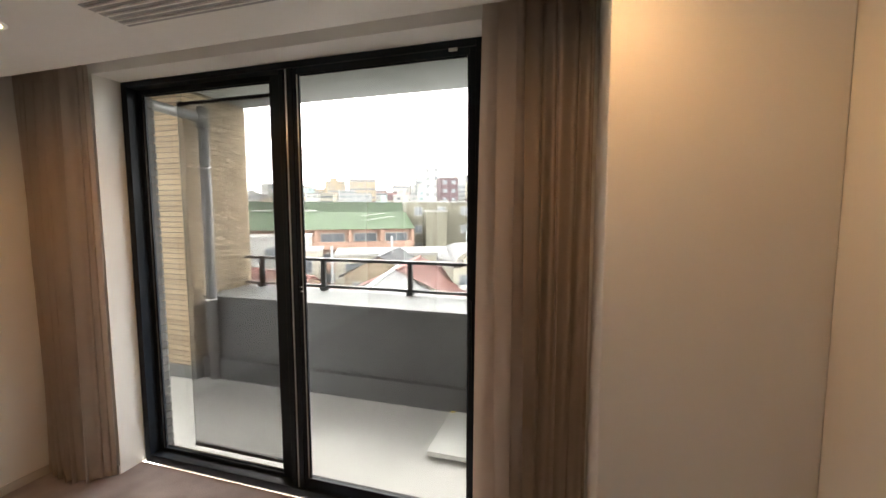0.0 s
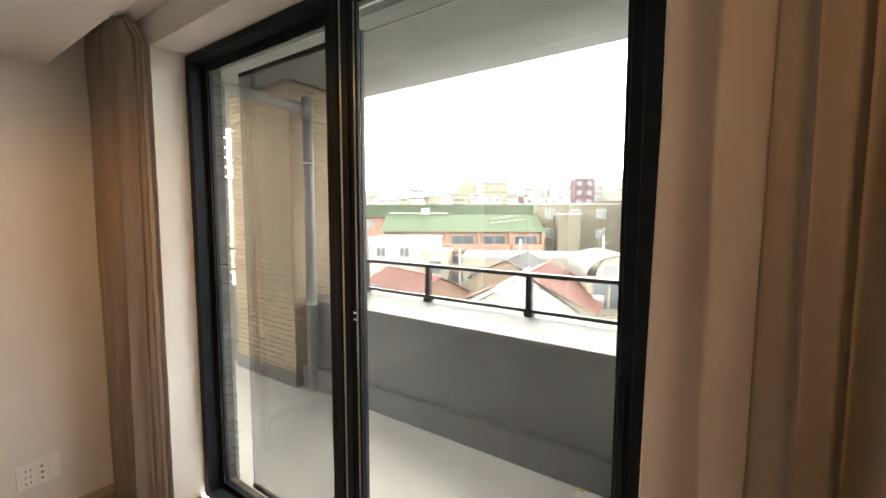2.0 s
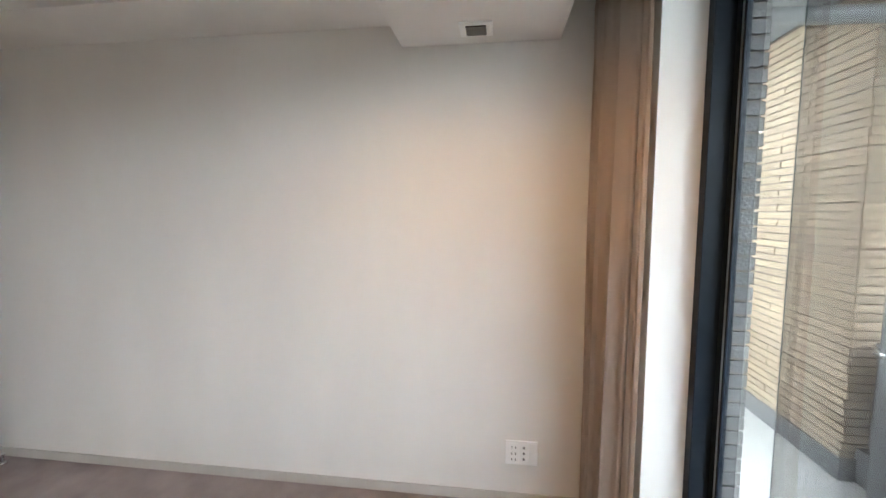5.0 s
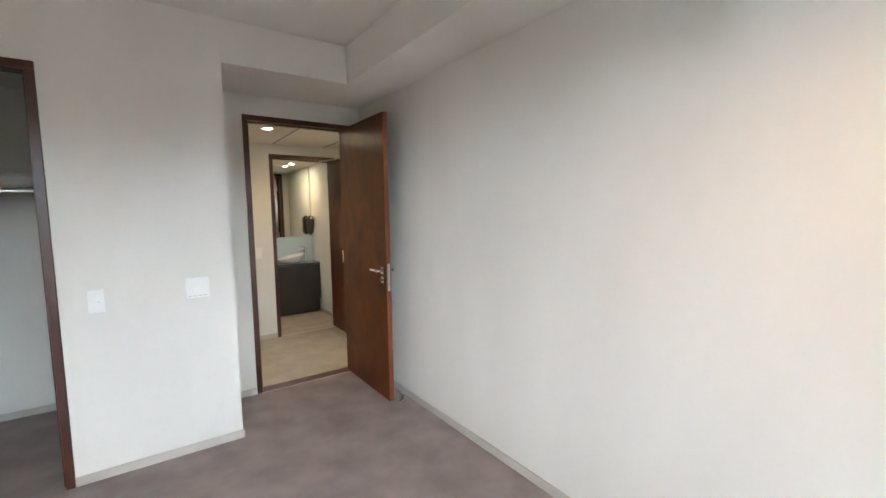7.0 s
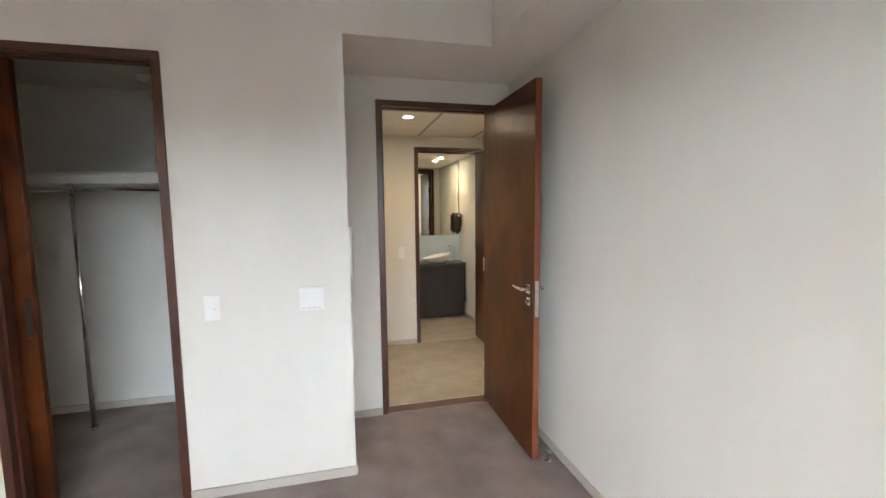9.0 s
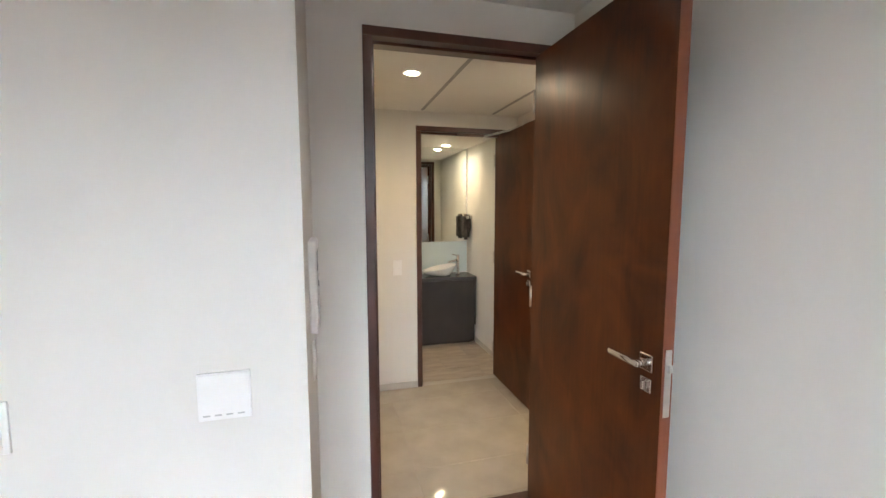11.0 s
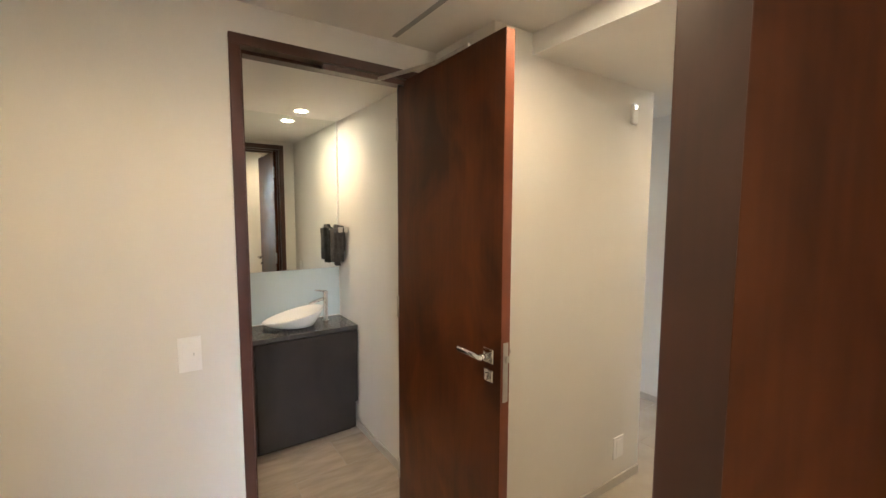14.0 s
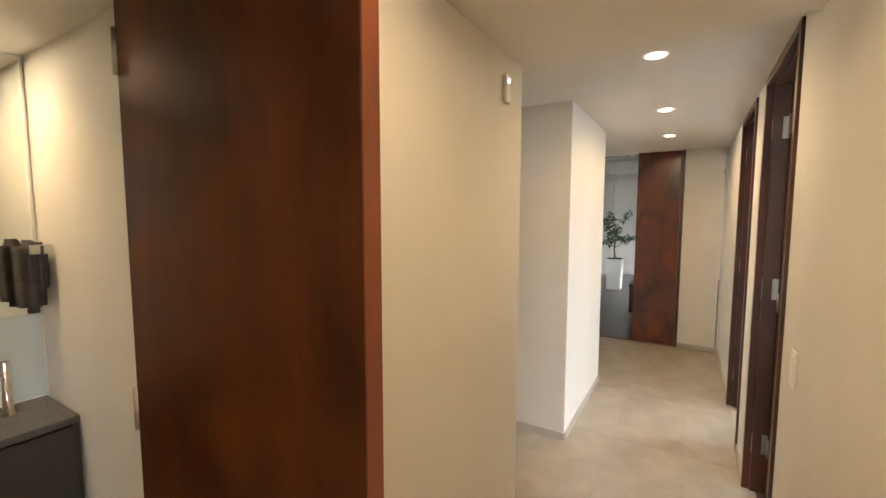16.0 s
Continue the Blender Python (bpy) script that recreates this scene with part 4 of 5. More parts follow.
for i in range(13):
    t0 = tree_rnd.uniform(0.85, 1.3)
    a = Vector((tree_rnd.uniform(-0.01, 0.02), tree_rnd.uniform(-0.01, 0.02), t0))
    ang = tree_rnd.uniform(0, 6.28)
    ln = tree_rnd.uniform(0.18, 0.38)
    b = a + Vector((math.cos(ang) * ln, math.sin(ang) * ln, tree_rnd.uniform(0.05, 0.34)))
    stems.append((a, b, 0.006, 0.003))
    tips += [a.lerp(b, f) for f in (0.45, 0.6, 0.75, 0.88, 1.0)]
bm = bmesh.new()
for a, b, r1, r2 in stems:
    rod(bm, a, b, r1, 8, r2)
part("trunk", bm, BARK, pt, smooth=True)
bm = bmesh.new()
for tip in tips:
    for k in range(6):
        d = Vector((tree_rnd.gauss(0, 1), tree_rnd.gauss(0, 1), tree_rnd.gauss(0.1, 0.7))).normalized()
        side = d.cross(Vector((0.1, 0.2, 1))).normalized()
        L, Wd = tree_rnd.uniform(0.055, 0.1), tree_rnd.uniform(0.018, 0.028)
        o = tip + d * 0.015
        up = side.cross(d) * 0.012
        vs = [bm.verts.new(p) for p in (o, o + d * L * 0.45 + side * Wd + up, o + d * L - up, o + d * L * 0.45 - side * Wd + up)]
        bm.faces.new((vs[0], vs[1], vs[2])), bm.faces.new((vs[0], vs[2], vs[3]))
tagged(part("crown", bm, LEAF, pt), kind="stuff")
bin_ = thing("blue_bin", "slim navy blue bin beside the white planter", "bin", pose(-8.9, -2.22, 0))
part("body", boxes((-0.12, 0.12, -0.09, 0.09, 0, 0.46), bevel=0.012), BLUE, bin_)
part("lid", boxes((-0.122, 0.122, -0.092, 0.092, 0.462, 0.485), bevel=0.008), BLUE, bin_)
lb = thing("low_bench", "dark low wooden bench in the living room", "bench", pose(-7.2, -1.05, 0))
part("top", boxes((-0.5, 0.5, -0.18, 0.18, 0.40, 0.44), bevel=0.004), CABINET_WOOD, lb)
for ex in (-0.46, 0.46):
    part("leg", boxes((ex - 0.03, ex + 0.03, -0.17, 0.17, 0, 0.40), bevel=0.003), CABINET_WOOD, lb)

# ---- balcony ----
BZ = -0.14
fixed("balcony_floor", boxes((-9, 9, OUT_Y - 0.03, 6.5, -0.45, BZ), (-9, -0.16, NY + 0.12, OUT_Y - 0.03, -0.45, BZ)), BALCONY_FLOOR, "pale grey sheet-covered balcony floor", "balcony floor")
fixed("balcony_ceiling", boxes((-9, 9, OUT_Y - 0.03, 6.56, 2.77, 3.1)), SOFFIT_GREY, "pale grey balcony soffit", "balcony ceiling")
fixed("balcony_ceiling_joint", boxes((-0.7, 9, 5.42, 5.436, 2.764, 2.77)), SHADOW_PLASTIC, "thin shadow joint in the soffit", "joint")
lv = thing("soffit_louvre", "ribbed grey ventilation strip in the balcony soffit", "louvre", kind="structure")
part("strip", boxes((-1.5, 5.0, 4.6, 5.24, 2.76, 2.77)), SHADOW_PLASTIC, lv)
part("ribs", boxes(*[(-1.5, 5.0, 4.605 + i * 0.02, 4.614 + i * 0.02, 2.749, 2.761) for i in range(32)]), SOFFIT_GREY, lv)
fixed("parapet", boxes((-9, 9, 5.84, 6.5, -0.6, 0.69)), PARAPET_DARK, "charcoal painted balcony parapet", "parapet")
fixed("parapet_upstand", boxes((-9, 9, 5.775, 5.84, BZ, 0.07), bevel=0.004), PARAPET_DARK, "charcoal upstand at the foot of the parapet", "upstand")
fixed("parapet_coping", boxes((-9, 9, 5.825, 6.53, 0.69, 0.712), bevel=0.004), PARAPET_TOP, "pale grey coping on the parapet", "coping")
rail = thing("balcony_railing", "charcoal aluminium railing with clear glass on the parapet", "railing")
part("top_rail", boxes((-0.63, 8.9, 6.395, 6.45, 1.035, 1.066), bevel=0.004), RAIL_ALU, rail)
part("bottom_rail", boxes((-0.63, 8.9, 6.402, 6.442, 0.745, 0.772), bevel=0.004), RAIL_ALU, rail)
posts = [-0.41, 0.405, 1.42, 2.435, 3.45, 4.465, 5.48, 6.495, 7.51]
for x in posts:
    p = part("post", boxes((x - 0.024, x + 0.024, 6.40, 6.445, 0.72, 1.036), bevel=0.004), RAIL_ALU, rail)
    part("foot", boxes((x - 0.036, x + 0.036, 6.385, 6.46, 0.712, 0.752), bevel=0.006), RAIL_ALU, p)
for a, b in zip(posts, posts[1:]):
    pane(rail, a + 0.026, b - 0.026, 6.423, 0.772, 1.035, RAIL_GLASS)
wr = thing("balcony_railing", "charcoal aluminium railing beyond the tiled pillar", "railing")
part("top_rail", boxes((-8.9, -1.70, 6.395, 6.45, 1.035, 1.066), bevel=0.004), RAIL_ALU, wr)
part("bottom_rail", boxes((-8.9, -1.70, 6.402, 6.442, 0.745, 0.772), bevel=0.004), RAIL_ALU, wr)
for i in range(7):
    x = -1.9 - i * 1.02
    p = part("post", boxes((x - 0.024, x + 0.024, 6.40, 6.445, 0.72, 1.036), bevel=0.004), RAIL_ALU, wr)
    part("foot", boxes((x - 0.036, x + 0.036, 6.385, 6.46, 0.712, 0.752), bevel=0.006), RAIL_ALU, p)

PX0, PX1, PY0, PY1 = -1.68, -0.65, 5.70, 6.52
pillar = fixed("pillar", boxes((PX0 + 0.012, PX1 - 0.012, PY0 + 0.012, PY1 - 0.012, BZ, 2.9)), TILE_BACK, "balcony pillar clad in tan split-face tiles", "pillar")
fixed("pillar_upstand", boxes((PX0 - 0.012, PX1 + 0.014, PY0 - 0.014, 5.80, BZ, 0.0), bevel=0.003), PARAPET_DARK, "charcoal upstand round the pillar foot", "upstand")
facade = fixed("facade_wall", boxes((-0.15, 0.433, OUT_Y - 0.03, OUT_Y - 0.012, BZ, 3.0), (2.62, 9, OUT_Y - 0.03, OUT_Y - 0.012, BZ, 3.0), (0.433, 2.62, OUT_Y - 0.03, OUT_Y - 0.012, 2.335, 3.0),
                                    (0.420, 0.433, 4.456, OUT_Y - 0.03, BZ, 2.335), (2.62, 2.634, 4.456, OUT_Y - 0.03, BZ, 2.335), (0.433, 2.62, 4.456, OUT_Y - 0.03, BZ, 0.012), (-0.16, -0.12, NY + 0.12, OUT_Y - 0.03, BZ, 3.0)), TILE_BACK, "outer wall of the flat in tan tile", "facade")
dp = thing("drain_pipe", "grey plastic rainwater pipe beside the tiled pillar", "drain pipe")
PXX, PYY = -0.47, 5.765
part("downpipe", rods(((PXX, PYY, BZ + 0.01), (PXX, PYY, 2.44), 0.048)), PIPE_GREY, dp, smooth=True)
part("branch", rods(((PXX, OUT_Y - 0.02, 2.50), (PXX, PYY - 0.03, 2.47), 0.045)), PIPE_GREY, dp, smooth=True)
part("tee", rods(((PXX, PYY, 2.38), (PXX, PYY, 2.56), 0.056), ((PXX, PYY - 0.09, 2.473), (PXX, PYY, 2.47), 0.054)), PIPE_GREY, dp, smooth=True)
part("cap", rods(((PXX, PYY, 2.56), (PXX, PYY, 2.585), 0.05)), PIPE_GREY, dp, smooth=True)
for z in (0.69, 2.0):
    part("clip", rods(((PXX, PYY, z - 0.012), (PXX, PYY, z + 0.012), 0.052), ((PXX, PYY, z), (PX1, PYY + 0.01, z), 0.008), ((PXX - 0.04, PYY - 0.06, z), (PXX - 0.01, PYY - 0.03, z), 0.007)), CHROME, dp, "steel pipe clip", smooth=True)
bd = thing("step_board", "white cement step board lying on the balcony floor", "board")
part("slab", boxes((2.06, 2.75, 5.09, 5.70, BZ + 0.02, BZ + 0.055), bevel=0.003), BOARD_WHITE, bd)
for xb in (2.1, 2.62):
    part("batten", boxes((xb, xb + 0.06, 5.12, 5.67, BZ, BZ + 0.02)), BOARD_WHITE, bd)
part("tag", boxes((2.062, 2.10, 5.67, 5.698, BZ + 0.055, BZ + 0.057)), surface("yellow_tag", (0.6, 0.45, 0.05), (0.7, 0.52, 0.08), 5, 0.6), bd, "yellow corner tag")


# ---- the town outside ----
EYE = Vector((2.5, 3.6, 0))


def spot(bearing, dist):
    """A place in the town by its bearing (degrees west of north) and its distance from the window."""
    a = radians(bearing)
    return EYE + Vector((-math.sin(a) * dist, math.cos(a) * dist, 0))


GROUND_Z = -12.0
TOWN = {k: surface("town_" + k, a, b, 0.35, 0.85, fine=3, bump=0.1) for k, a, b in (
    ("white", (0.273, 0.273, 0.262), (0.328, 0.328, 0.316)), ("cream", (0.251, 0.230, 0.185), (0.295, 0.273, 0.230)), ("grey", (0.168, 0.171, 0.175), (0.224, 0.227, 0.231)),
    ("olive", (0.105, 0.098, 0.073), (0.140, 0.133, 0.105)), ("pink", (0.231, 0.140, 0.108), (0.294, 0.189, 0.147)), ("maroon", (0.070, 0.046, 0.052), (0.098, 0.066, 0.072)),
    ("tan", (0.185, 0.148, 0.104), (0.230, 0.185, 0.136)), ("concrete", (0.210, 0.206, 0.199), (0.259, 0.256, 0.245)), ("yellow", (0.406, 0.294, 0.063), (0.462, 0.350, 0.091)), ("aqua", (0.210, 0.280, 0.280), (0.259, 0.322, 0.322)))}
GREEN_ROOF = surface("green_sheet_roof", (0.030, 0.056, 0.026), (0.046, 0.076, 0.039), 0.5, 0.6, fine=4, bump=0.2)
RED_ROOF = surface("faded_red_roof_tile", (0.17, 0.070, 0.060), (0.23, 0.105, 0.092), 1.5, 0.7, fine=14, bump=0.4, dist=0.03)
PALE_ROOF = surface("pale_weathered_roof_sheet", (0.22, 0.217, 0.222), (0.29, 0.287, 0.292), 1.5, 0.55, fine=14, bump=0.3, dist=0.03)
DARK_ROOF = surface("dark_slate_roof", (0.075, 0.078, 0.085), (0.11, 0.115, 0.12), 1.5, 0.7, fine=10, bump=0.3)
TOWN_GLASS = surface("town_window_glass", (0.055, 0.065, 0.075), (0.10, 0.115, 0.13), 0.6, 0.12)
SHRUB = surface("shrub_leaves", (0.05, 0.085, 0.025), (0.10, 0.15, 0.05), 2, 0.8, fine=20, bump=0.6)
ASPHALT = surface("town_ground", (0.09, 0.10, 0.075), (0.20, 0.20, 0.175), 0.05, 0.95)

# one sheet of ground: flat below the flat, rising to a hill far off
bm = bmesh.new()
cols, rows = 60, 40
grid = []
for j in range(rows + 1):
    d = 8 * (1500 / 8) ** (j / rows)
    line = []
    for i in range(cols + 1):
        b = -100 + 200 * i / cols
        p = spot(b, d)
        k = max(0.0, min(1.0, (d - 95) / 240))
        p.z = GROUND_Z + (23 + 0.17 * (30 - max(-15, min(60, b))) + 2 * math.sin(radians(b * 5 + 60))) * k * k * (3 - 2 * k)
        line.append(bm.verts.new(p))
    grid.append(line)
for p, q in zip(grid, grid[1:]):
    for i in range(cols):
        bm.faces.new((p[i], q[i], q[i + 1], p[i + 1]))
fixed("ground", bm, ASPHALT, "dark town ground rising to a built-up hill", "ground")


def ground_z(d, b):
    k = max(0.0, min(1.0, (d - 95) / 240))
    return GROUND_Z + (23 + 0.17 * (30 - max(-15, min(60, b))) + 2 * math.sin(radians(b * 5 + 60))) * k * k * (3 - 2 * k)


def block(bearing, dist, w, dep, top, wall, label, turn=0.0, storey=2.9, pitch=2.6, roof=None, name="apartment_building", windows=True, win=(1.5, 1.25), bottom=None, balcony=False, flat_rim=True):
    """A building whose front faces the flat; its front's middle is at the given place. Local -y is the front."""
    z0 = ground_z(dist, bearing) if bottom is None else bottom
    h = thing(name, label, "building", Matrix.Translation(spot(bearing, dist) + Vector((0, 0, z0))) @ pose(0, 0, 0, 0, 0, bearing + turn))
    H = top - z0
    part("wall", boxes((-w / 2, w / 2, 0, dep, 0, H)), wall, h)
    if flat_rim:
        part("roof", boxes((-w / 2 - 0.1, w / 2 + 0.1, -0.1, dep + 0.1, H, H + 0.25)), roof or TOWN["concrete"], h)
    if windows:
        n = max(1, int(w // pitch))
        floors = int(H // storey)
        for f in range(floors):
            z = H - storey * f - 0.75
            if z < 1.5 or f > 4:
                break
            for i in range(n):
                x = -w / 2 + w * (i + 0.5) / n
                pw = part("window", boxes((x - win[0] / 2, x + win[0] / 2, -0.04, 0.02, z - win[1], z)), TOWN_GLASS, h)
                if dist < 80:
                    a, b, c, e = x - win[0] / 2, x + win[0] / 2, z - win[1], z
                    part("window_frame", boxes((a - 0.09, a, -0.09, 0.02, c - 0.09, e + 0.09), (b, b + 0.09, -0.09, 0.02, c - 0.09, e + 0.09), (a, b, -0.09, 0.02, e, e + 0.09), (a - 0.05, b + 0.05, -0.16, 0.02, c - 0.14, c), (x - 0.04, x + 0.04, -0.08, -0.03, c, e)), TOWN["white"], pw)
            if balcony:
                part("balcony", boxes((-w / 2, w / 2, -1.1, 0, z - 2.1, z - 1.15), (-w / 2, w / 2, -1.1, 0, z - 2.2, z - 2.1)), wall, h)
                for i in range(n + 1):
                    x = -w / 2 + w * i / n
                    part("pier", boxes((x - 0.18, x + 0.18, -1.1, 0, z - 2.2, z + 0.55)), wall, h)
    return h


def prism(w, dep, z0, rise, over=0.4):
    """A gable roof whose ridge runs along y, w wide."""
    bm = bmesh.new()
    a = [bm.verts.new(p) for p in ((-w / 2 - over, -over, z0 - 0.15), (0, -over, z0 + rise), (w / 2 + over, -over, z0 - 0.15), (w / 2 + over, dep + over, z0 - 0.15), (0, dep + over, z0 + rise), (-w / 2 - over, dep + over, z0 - 0.15))]
    bm.faces.new((a[0], a[1], a[4], a[5])), bm.faces.new((a[1], a[2], a[3], a[4]))
    bmesh.ops.solidify(bm, geom=bm.faces[:], thickness=0.16)
    return bm


def gable_wall(w, z0, rise, y):
    bm = bmesh.new()
    v = [bm.verts.new(p) for p in ((-w / 2, y, z0), (w / 2, y, z0), (0, y, z0 + rise - 0.1), (-w / 2, y + 0.2, z0), (w / 2, y + 0.2, z0), (0, y + 0.2, z0 + rise - 0.1))]
    for f in ((0, 1, 2), (5, 4, 3), (0, 3, 4, 1), (1, 4, 5, 2), (2, 5, 3, 0)):
        bm.faces.new([v[i] for i in f])
    return bm


def house(bearing, dist, w, dep, eave, rise, wall, roof, label, turn=0.0):
    h = block(bearing, dist, w, dep, eave, wall, label, turn, name="gabled_house", flat_rim=False, pitch=3.0)
    H = eave - ground_z(dist, bearing)
    part("gable", gable_wall(w, H, rise, 0), wall, h)
    part("gable", gable_wall(w, H, rise, dep - 0.2), wall, h)
    rf = part("roof", prism(w, dep, H, rise), roof, h)
    rows_up = []
    for k in range(1, 25):
        f = k / 25
        for side in (-1, 1):
            x, z = side * (w / 2 + 0.4) * (1 - f), H - 0.15 + (rise + 0.15) * f
            rows_up.append((x - 0.02, x + 0.02, -0.4, dep + 0.4, z - 0.02, z + 0.014))
    tagged(part("roof_courses", boxes(*rows_up), roof, rf), kind="stuff")
    part("ridge_cap", boxes((-0.14, 0.14, -0.42, dep + 0.42, H + rise - 0.06, H + rise + 0.07), bevel=0.03), roof, rf)
    part("verge", boxes((-w / 2 - 0.42, -w / 2 - 0.30, -0.42, dep + 0.42, H - 0.33, H - 0.17)), TOWN["white"], h)
    return h


# green-roofed apartment block with balconies, and the tier behind it
g = block(32.2, 60, 23, 11, -0.75, TOWN["pink"], "long pink-brown apartment block with a green roof and balconies", turn=3, pitch=4.4, win=(3.2, 1.6), flat_rim=False, balcony=True)
Hg = -0.75 - ground_z(60, 32.2)
bm = bmesh.new()
v = [bm.verts.new(p) for p in ((-11.9, -0.8, Hg - 0.1), (11.9, -0.8, Hg - 0.1), (11.4, 3.4, Hg + 2.35), (-11.4, 3.4, Hg + 2.35), (11.4, 11, Hg + 2.35), (-11.4, 11, Hg + 2.35), (-11.9, 11, Hg - 0.1), (11.9, 11, Hg - 0.1))]
for f in ((0, 1, 2, 3), (3, 2, 4, 5), (0, 3, 5, 6), (1, 7, 4, 2)):
    bm.faces.new([v[i] for i in f])
part("roof", bm, GREEN_ROOF, g, "green sheet roof")
part("roof_rail", boxes((-11, -2.0, 3.4, 3.5, Hg + 2.5, Hg + 2.65), (-6.2, -4.9, 3.4, 4.2, Hg + 2.35, Hg + 3.3)), TOWN["white"], g, "white rooftop pipe and tank")
for i in range(7):
    part("roof_patch", boxes((4.2 + (i % 4) * 1.3, 5.4 + (i % 4) * 1.3, 1.1 + 0.28 * i, 1.16 + 0.28 * i, Hg + 1.12 + 0.163 * i, Hg + 1.2 + 0.163 * i)), TOWN["white"], g, "worn pale streak on the roof")
g2 = block(33, 76, 37, 9, 1.2, TOWN["pink"], "rear wing of the apartment block with a green roof", turn=3, pitch=4.4, flat_rim=False)
Hh = 1.2 - ground_z(76, 33)
bm = bmesh.new()
v = [bm.verts.new(p) for p in ((-18.8, -0.6, Hh - 0.1), (18.8, -0.6, Hh - 0.1), (18.3, 3.4, Hh + 2.3), (-18.3, 3.4, Hh + 2.3))]
bm.faces.new(v)
bmesh.ops.solidify(bm, geom=bm.faces[:], thickness=0.2)
part("roof", bm, GREEN_ROOF, g2, "green sheet roof")

block(40.3, 42, 7.2, 6, -1.05, TOWN["white"], "small white flat-roofed house with a balcony", turn=-8, pitch=2.2, win=(0.9, 0.9), balcony=False)
block(36.0, 40, 2.6, 4, -2.2, TOWN["cream"], "cream annex with a pale canopy", turn=-8, pitch=2.4, win=(1.2, 1.2))
block(15.6, 66, 15, 11, 3.1, TOWN["olive"], "olive-grey four-storey apartment block with rooftop clutter", turn=10, pitch=3.4, win=(1.1, 1.2))
block(17.9, 62, 3.2, 8, 1.6, TOWN["olive"], "olive-grey stair wing of the apartment block", turn=10, windows=False)
block(8.6, 60, 3.8, 8, 5.6, TOWN["grey"], "tall bare concrete tower wing", turn=10, windows=False)
ys = block(6.3, 62, 2.4, 8, 3.4, TOWN["yellow"], "yellow-panelled stair tower with blue-grey landings", turn=24, windows=False)
Hy = 3.4 - ground_z(62, 6.3)
for i in range(4):
    part("landing", boxes((-1.5, 1.5, -1.3, 0, Hy - 2.9 * i - 1.3, Hy - 2.9 * i - 1.1)), TOWN["tan"], ys)
    part("panel", boxes((-1.1, -0.2, -0.06, 0, Hy - 2.9 * i - 2.8, Hy - 2.9 * i - 1.4)), TOWN["aqua"], ys)
block(3.0, 74, 10, 9, 4.2, TOWN["grey"], "plain grey concrete apartment block", turn=12, pitch=2.6)
block(22.0, 40, 14, 7, -2.7, TOWN["cream"], "low cream flat-roofed building with a skylight", turn=6, pitch=3.2, win=(1.4, 0.8))

# barrel-roofed house
vb = block(11.5, 31, 4.3, 6, -2.75, TOWN["cream"], "cream house with a pale barrel roof and terrace", turn=17, name="barrel_roofed_house", flat_rim=False, windows=False)
Hv = -2.75 - GROUND_Z
bm = bmesh.new()
n = 18
prev = None
for i in range(n + 1):
    a = math.pi * i / n
    x, z = -2.35 * math.cos(a), Hv + 1.55 * math.sin(a)
    cur = (bm.verts.new((x, -0.7, z)), bm.verts.new((x, 6.2, z)))
    if prev:
        bm.faces.new((prev[0], cur[0], cur[1], prev[1]))
    prev = cur
bmesh.ops.solidify(bm, geom=bm.faces[:], thickness=0.14)
part("roof", bm, PALE_ROOF, vb, "pale barrel vault roof")
part("lunette", rods(((0, 0.05, Hv), (0, 0.25, Hv), 1.5)), TOWN["cream"], vb)
part("lunette_window", boxes((-1.0, -0.05, 0.0, 0.06, Hv + 0.05, Hv + 0.75), (0.05, 1.0, 0.0, 0.06, Hv + 0.05, Hv + 0.75)), TOWN_GLASS, vb)
for sx in (-1.2, 0.0, 1.2):
    part("window", boxes((sx - 0.5, sx + 0.5, -0.04, 0.02, Hv - 2.3, Hv - 0.5)), TOWN_GLASS, vb)
part("terrace", boxes((-2.4, 2.4, -3.2, 0, Hv - 3.0, Hv - 2.8), (-2.4, 2.4, -3.2, -3.1, Hv - 2.8, Hv - 2.1)), TOWN["tan"], vb)
part("condenser", boxes((-1.9, -1.2, -1.0, -0.5, Hv - 2.8, Hv - 1.2), bevel=0.03), TOWN["white"], vb, "white outdoor unit")

# nearer houses
house(27.3, 20.5, 6.6, 9, -4.3, 2.05, TOWN["cream"], PALE_ROOF, "cream gabled house with a pale weathered roof", turn=-14)
house(23.5, 27, 8.5, 8, -4.3, 2.0, TOWN["cream"], RED_ROOF, "house with a faded red tiled roof", turn=-14)
house(35.5, 32, 6.5, 8, -4.9, 1.6, TOWN["pink"], RED_ROOF, "small house with a dull red roof", turn=35)
house(44.5, 27, 7.5, 8, -4.6, 1.5, TOWN["grey"], DARK_ROOF, "grey house with a dark slate roof", turn=62)
house(50.5, 30, 8, 8, -4.2, 1.7, TOWN["white"], DARK_ROOF, "white house with a dark roof", turn=70)
house(26.0, 33, 6.0, 8, -3.5, 1.5, TOWN["tan"], DARK_ROOF, "tan house with a dark pitched roof", turn=-14)
house(-1.5, 27, 8, 8, -4.4, 1.7, TOWN["white"], PALE_ROOF, "white house with a pale grey roof", turn=20)
house(-8, 25, 8, 8, -4.2, 1.7, TOWN["cream"], DARK_ROOF, "cream house with a dark roof", turn=10)
block(60, 60, 12, 9, 6, TOWN["white"], "white mid-rise apartment block", turn=-10, pitch=2.4)
block(68, 48, 10, 9, 5, TOWN["cream"], "cream mid-rise apartment block", turn=-10, pitch=2.4)
block(-6, 58, 16, 9, 1.5, TOWN["tan"], "tan mid-rise apartment block", turn=6)
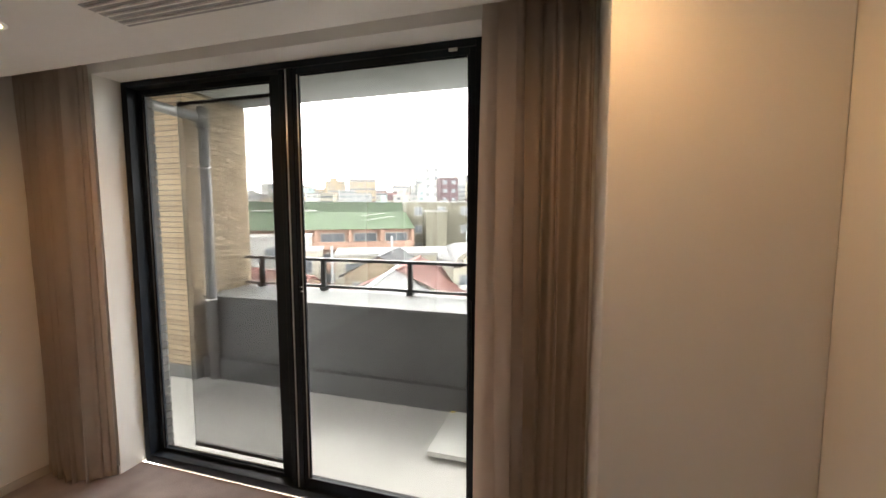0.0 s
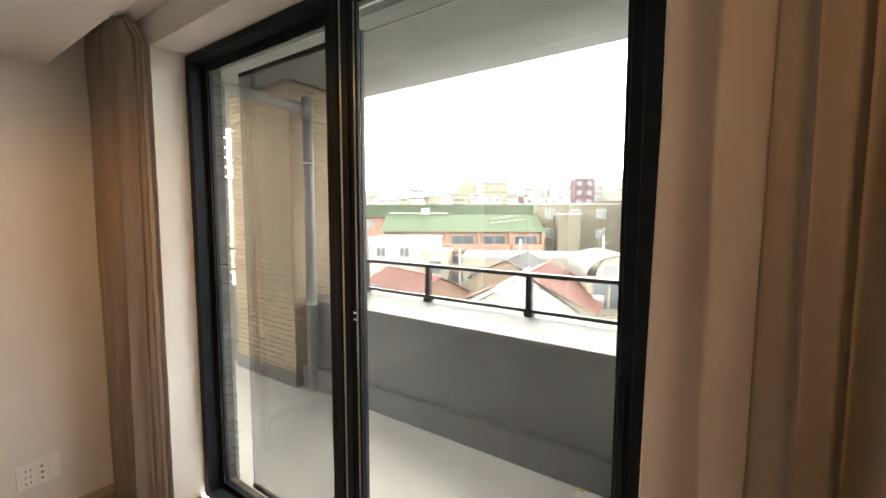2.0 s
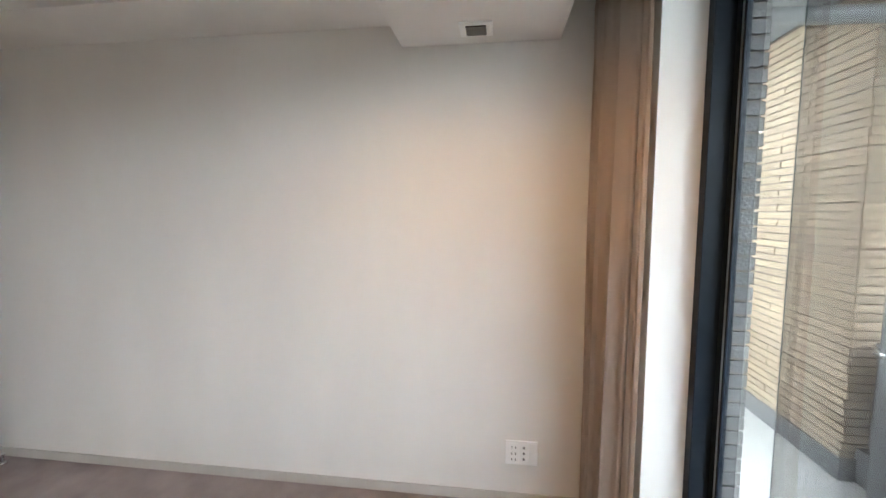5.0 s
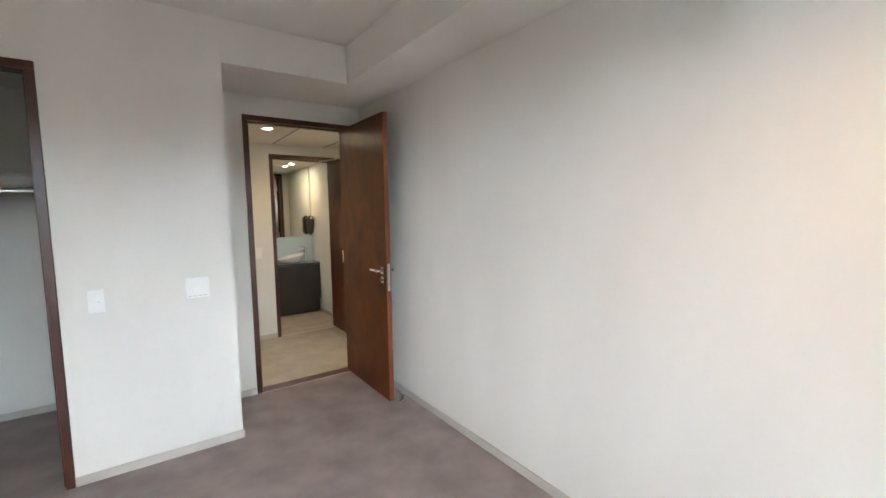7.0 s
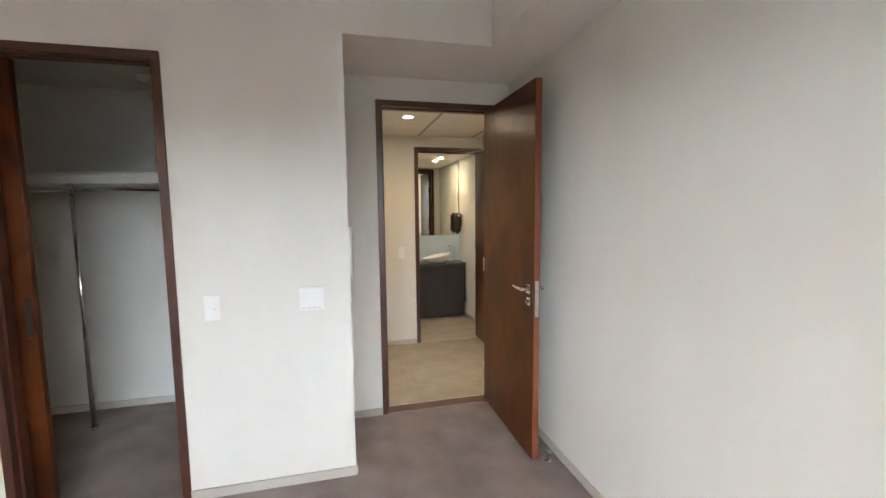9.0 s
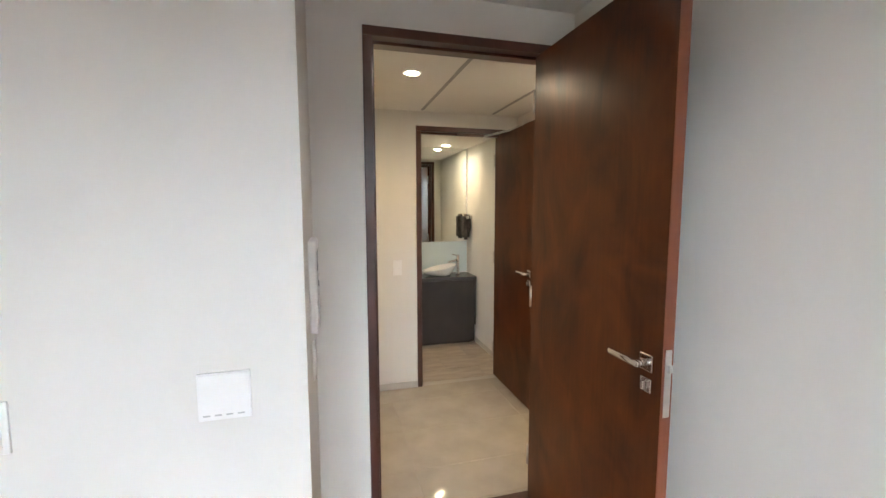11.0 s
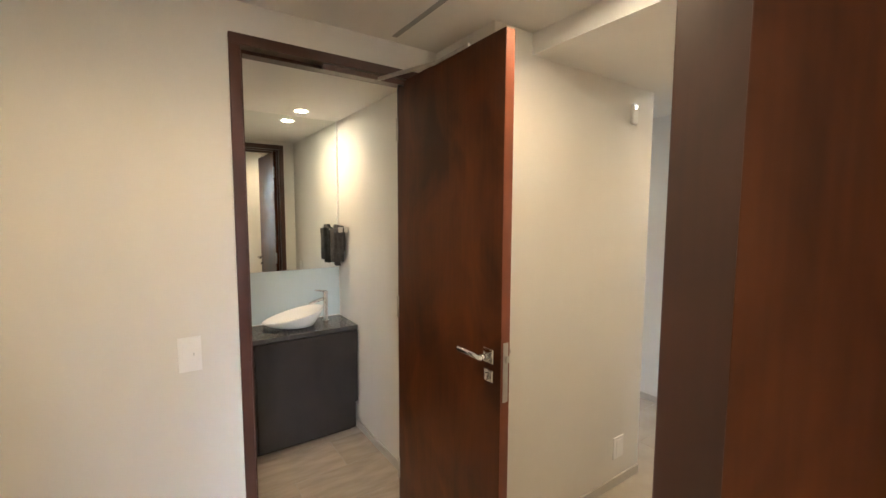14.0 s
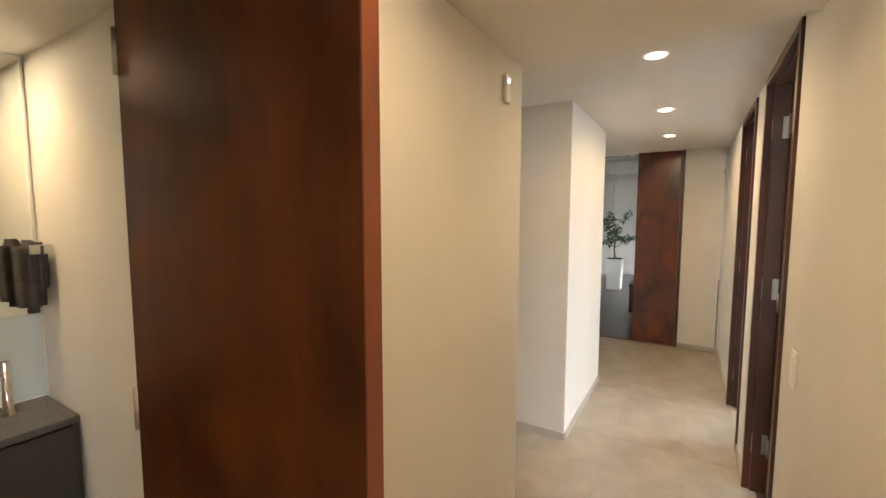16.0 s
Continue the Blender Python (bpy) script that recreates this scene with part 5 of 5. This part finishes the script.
for b, d, hgt in ((32.5, 34, -1.2), (24.2, 37, -0.6), (13.5, 40, -0.3)):
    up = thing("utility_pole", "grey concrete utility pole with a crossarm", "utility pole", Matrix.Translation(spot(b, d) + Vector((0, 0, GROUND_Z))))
    part("pole", rods(((0, 0, 0), (0, 0, hgt - GROUND_Z), 0.11)), TOWN["grey"], up, smooth=True)
    part("crossarm", boxes((-0.45, 0.45, -0.04, 0.04, hgt - GROUND_Z - 0.66, hgt - GROUND_Z - 0.58)), TOWN["grey"], up)
hedge_rnd = random.Random(11)
bm = bmesh.new()
for i in range(900):
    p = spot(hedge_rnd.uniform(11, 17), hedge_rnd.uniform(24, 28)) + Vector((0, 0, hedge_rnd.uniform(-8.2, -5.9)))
    r = hedge_rnd.uniform(0.12, 0.3)
    d1 = Vector((hedge_rnd.gauss(0, 1), hedge_rnd.gauss(0, 1), hedge_rnd.gauss(0, 1))).normalized() * r
    d2 = d1.orthogonal().normalized() * r * 0.6
    bm.faces.new([bm.verts.new(q) for q in (p - d1, p + d2, p + d1, p - d2)])
tagged(part("garden_shrubs", bm, SHRUB), "green garden shrubs beside the barrel-roofed house", "shrubs", kind="stuff")

# the hill's buildings
town_rnd = random.Random(21)
TONES = ["white", "tan", "cream", "grey", "tan", "concrete", "white", "aqua", "maroon", "grey", "cream", "concrete"]
for ring, (d0, d1, count, lo, hi) in enumerate(((84, 100, 32, 7, 12), (102, 135, 44, 5, 10), (140, 190, 52, 5, 11), (200, 270, 58, 5, 13), (285, 380, 62, 6, 16))):
    for i in range(count):
        b = -12 + 88 * (i + town_rnd.uniform(0.1, 0.9)) / count
        d = town_rnd.uniform(d0, d1)
        gz = ground_z(d, b)
        w = town_rnd.uniform(0.026, 0.066) * d
        hgt = town_rnd.uniform(lo, hi)
        key = town_rnd.choice(TONES)
        a = thing("hillside_building", {"white": "white hillside building far across the town", "cream": "cream hillside building far across the town", "grey": "grey hillside building far across the town",
                  "tan": "tan hillside building far across the town", "concrete": "pale concrete hillside building far off", "aqua": "pale blue-green hillside building far off", "maroon": "dark maroon hillside building far off"}[key],
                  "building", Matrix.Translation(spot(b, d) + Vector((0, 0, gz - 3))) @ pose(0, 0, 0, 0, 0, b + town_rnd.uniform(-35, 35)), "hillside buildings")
        H = hgt + 3
        step = town_rnd.random() < 0.5
        shape = [(-w / 2, w / 2, 0, w * 0.7, 0, H)]
        if step:
            sx = town_rnd.uniform(-0.4, 0.1) * w
            shape.append((sx, sx + 0.35 * w, 0.15 * w, 0.5 * w, H - 0.05, H + town_rnd.uniform(1.5, 3.2)))
        part("wall", boxes(*shape), TOWN[key], a)
        rows_ = []
        nf, nw = int(hgt // 2.9), max(2, int(w // 3.0))
        for f in range(nf):
            z = H - 0.9 - 2.9 * f
            if town_rnd.random() < 0.35:
                rows_.append((-w / 2 + 0.4, w / 2 - 0.4, -0.06, 0.02, z - 1.3, z))
            else:
                for q in range(nw):
                    x = -w / 2 + w * (q + 0.5) / nw
                    if town_rnd.random() < 0.85:
                        rows_.append((x - 0.75, x + 0.75, -0.06, 0.02, z - 1.25, z))
        if rows_:
            tagged(part("windows", boxes(*rows_), TOWN_GLASS, a), kind="stuff")
        if town_rnd.random() < 0.45:
            part("roof", boxes((-w / 2 - 0.3, w / 2 + 0.3, -0.3, w * 0.7 + 0.3, H, H + 0.5)), town_rnd.choice((DARK_ROOF, RED_ROOF, PALE_ROOF, TOWN["concrete"])), a)
block(18.6, 150, 7, 9, 18.0, TOWN["white"], "tall white tower block on the hill", turn=-30, pitch=2.8)
block(16.2, 140, 6, 9, 13.0, TOWN["maroon"], "dark maroon tower block on the hill", turn=10, pitch=2.8)

# ---- floor and facade pieces ----
hall_floor = bpy.data.objects["floor_hall"]
slab_tiles(hall_floor, HALL_TILE, -5.165, 1.21, -1.50, -0.12, 0.85, 0.425, -0.18, -1.27, 0.0, 0.002, 0.009)
slab_tiles(hall_floor, HALL_TILE, -2.52, -1.565, -2.92, -1.505, 0.85, 0.425, -0.18, -1.27, 0.0, 0.002, 0.009)
slab_tiles(hall_floor, HALL_TILE, -5.165, -3.70, -3.39, -1.505, 0.85, 0.425, -0.18, -1.27, 0.0, 0.002, 0.009)
slab_tiles(hall_floor, WC_TILE, -0.43, 0.95, -2.80, -1.57, 0.6, 0.3, -0.2, -2.40, 0.0, 0.005, 0.009, shift=0.3)

tile_rnd = random.Random(4)
tile_meshes = {}


def facade_tile(parent, length, turn, loc, mat=None):
    mat = mat or TILE_TAN
    key = (round(length, 2), tile_rnd.randrange(5))
    if key not in tile_meshes:
        bm = boxes((-length / 2 + 0.0025, length / 2 - 0.0025, -0.012, 0.0, 0.004, 0.0475))
        wob = random.Random(key[1] * 7 + int(length * 100))
        bmesh.ops.subdivide_edges(bm, edges=[e for e in bm.edges if abs(e.verts[0].co.x - e.verts[1].co.x) > 0.01], cuts=3)
        for v in bm.verts:
            if v.co.y < -0.006:
                v.co.y += wob.uniform(-0.008, 0.004) * (0.15 if mat == TILE_SHADED else 1)
                v.co.z += wob.uniform(-0.002, 0.002)
        me = bpy.data.meshes.new("tile")
        bm.to_mesh(me), bm.free()
        me.materials.append(mat)
        tile_meshes[key] = me
    ob = new("tile", tile_meshes[key])
    ob.parent = parent
    ob.matrix_basis = Matrix.Translation(loc) @ pose(0, 0, 0, 0, 0, turn)


for c in range(54):
    z = BZ + 0.02 + c * 0.053
    cut = (0.30, 0.55)[c % 2]
    for a, b in ((0, cut), (cut, PX1 - PX0)):
        facade_tile(pillar, b - a, 0, (PX0 + (a + b) / 2, PY0 + 0.012, z))
    cut = (0.50, 0.28)[c % 2]
    for a, b in ((0, cut), (cut, PY1 - PY0)):
        facade_tile(pillar, b - a, 90, (PX1 - 0.012, PY0 + (a + b) / 2, z))
for c in range(45):
    facade_tile(facade, 0.075, 90, (0.434, 4.499, BZ + 0.02 + c * 0.053), TILE_SHADED)
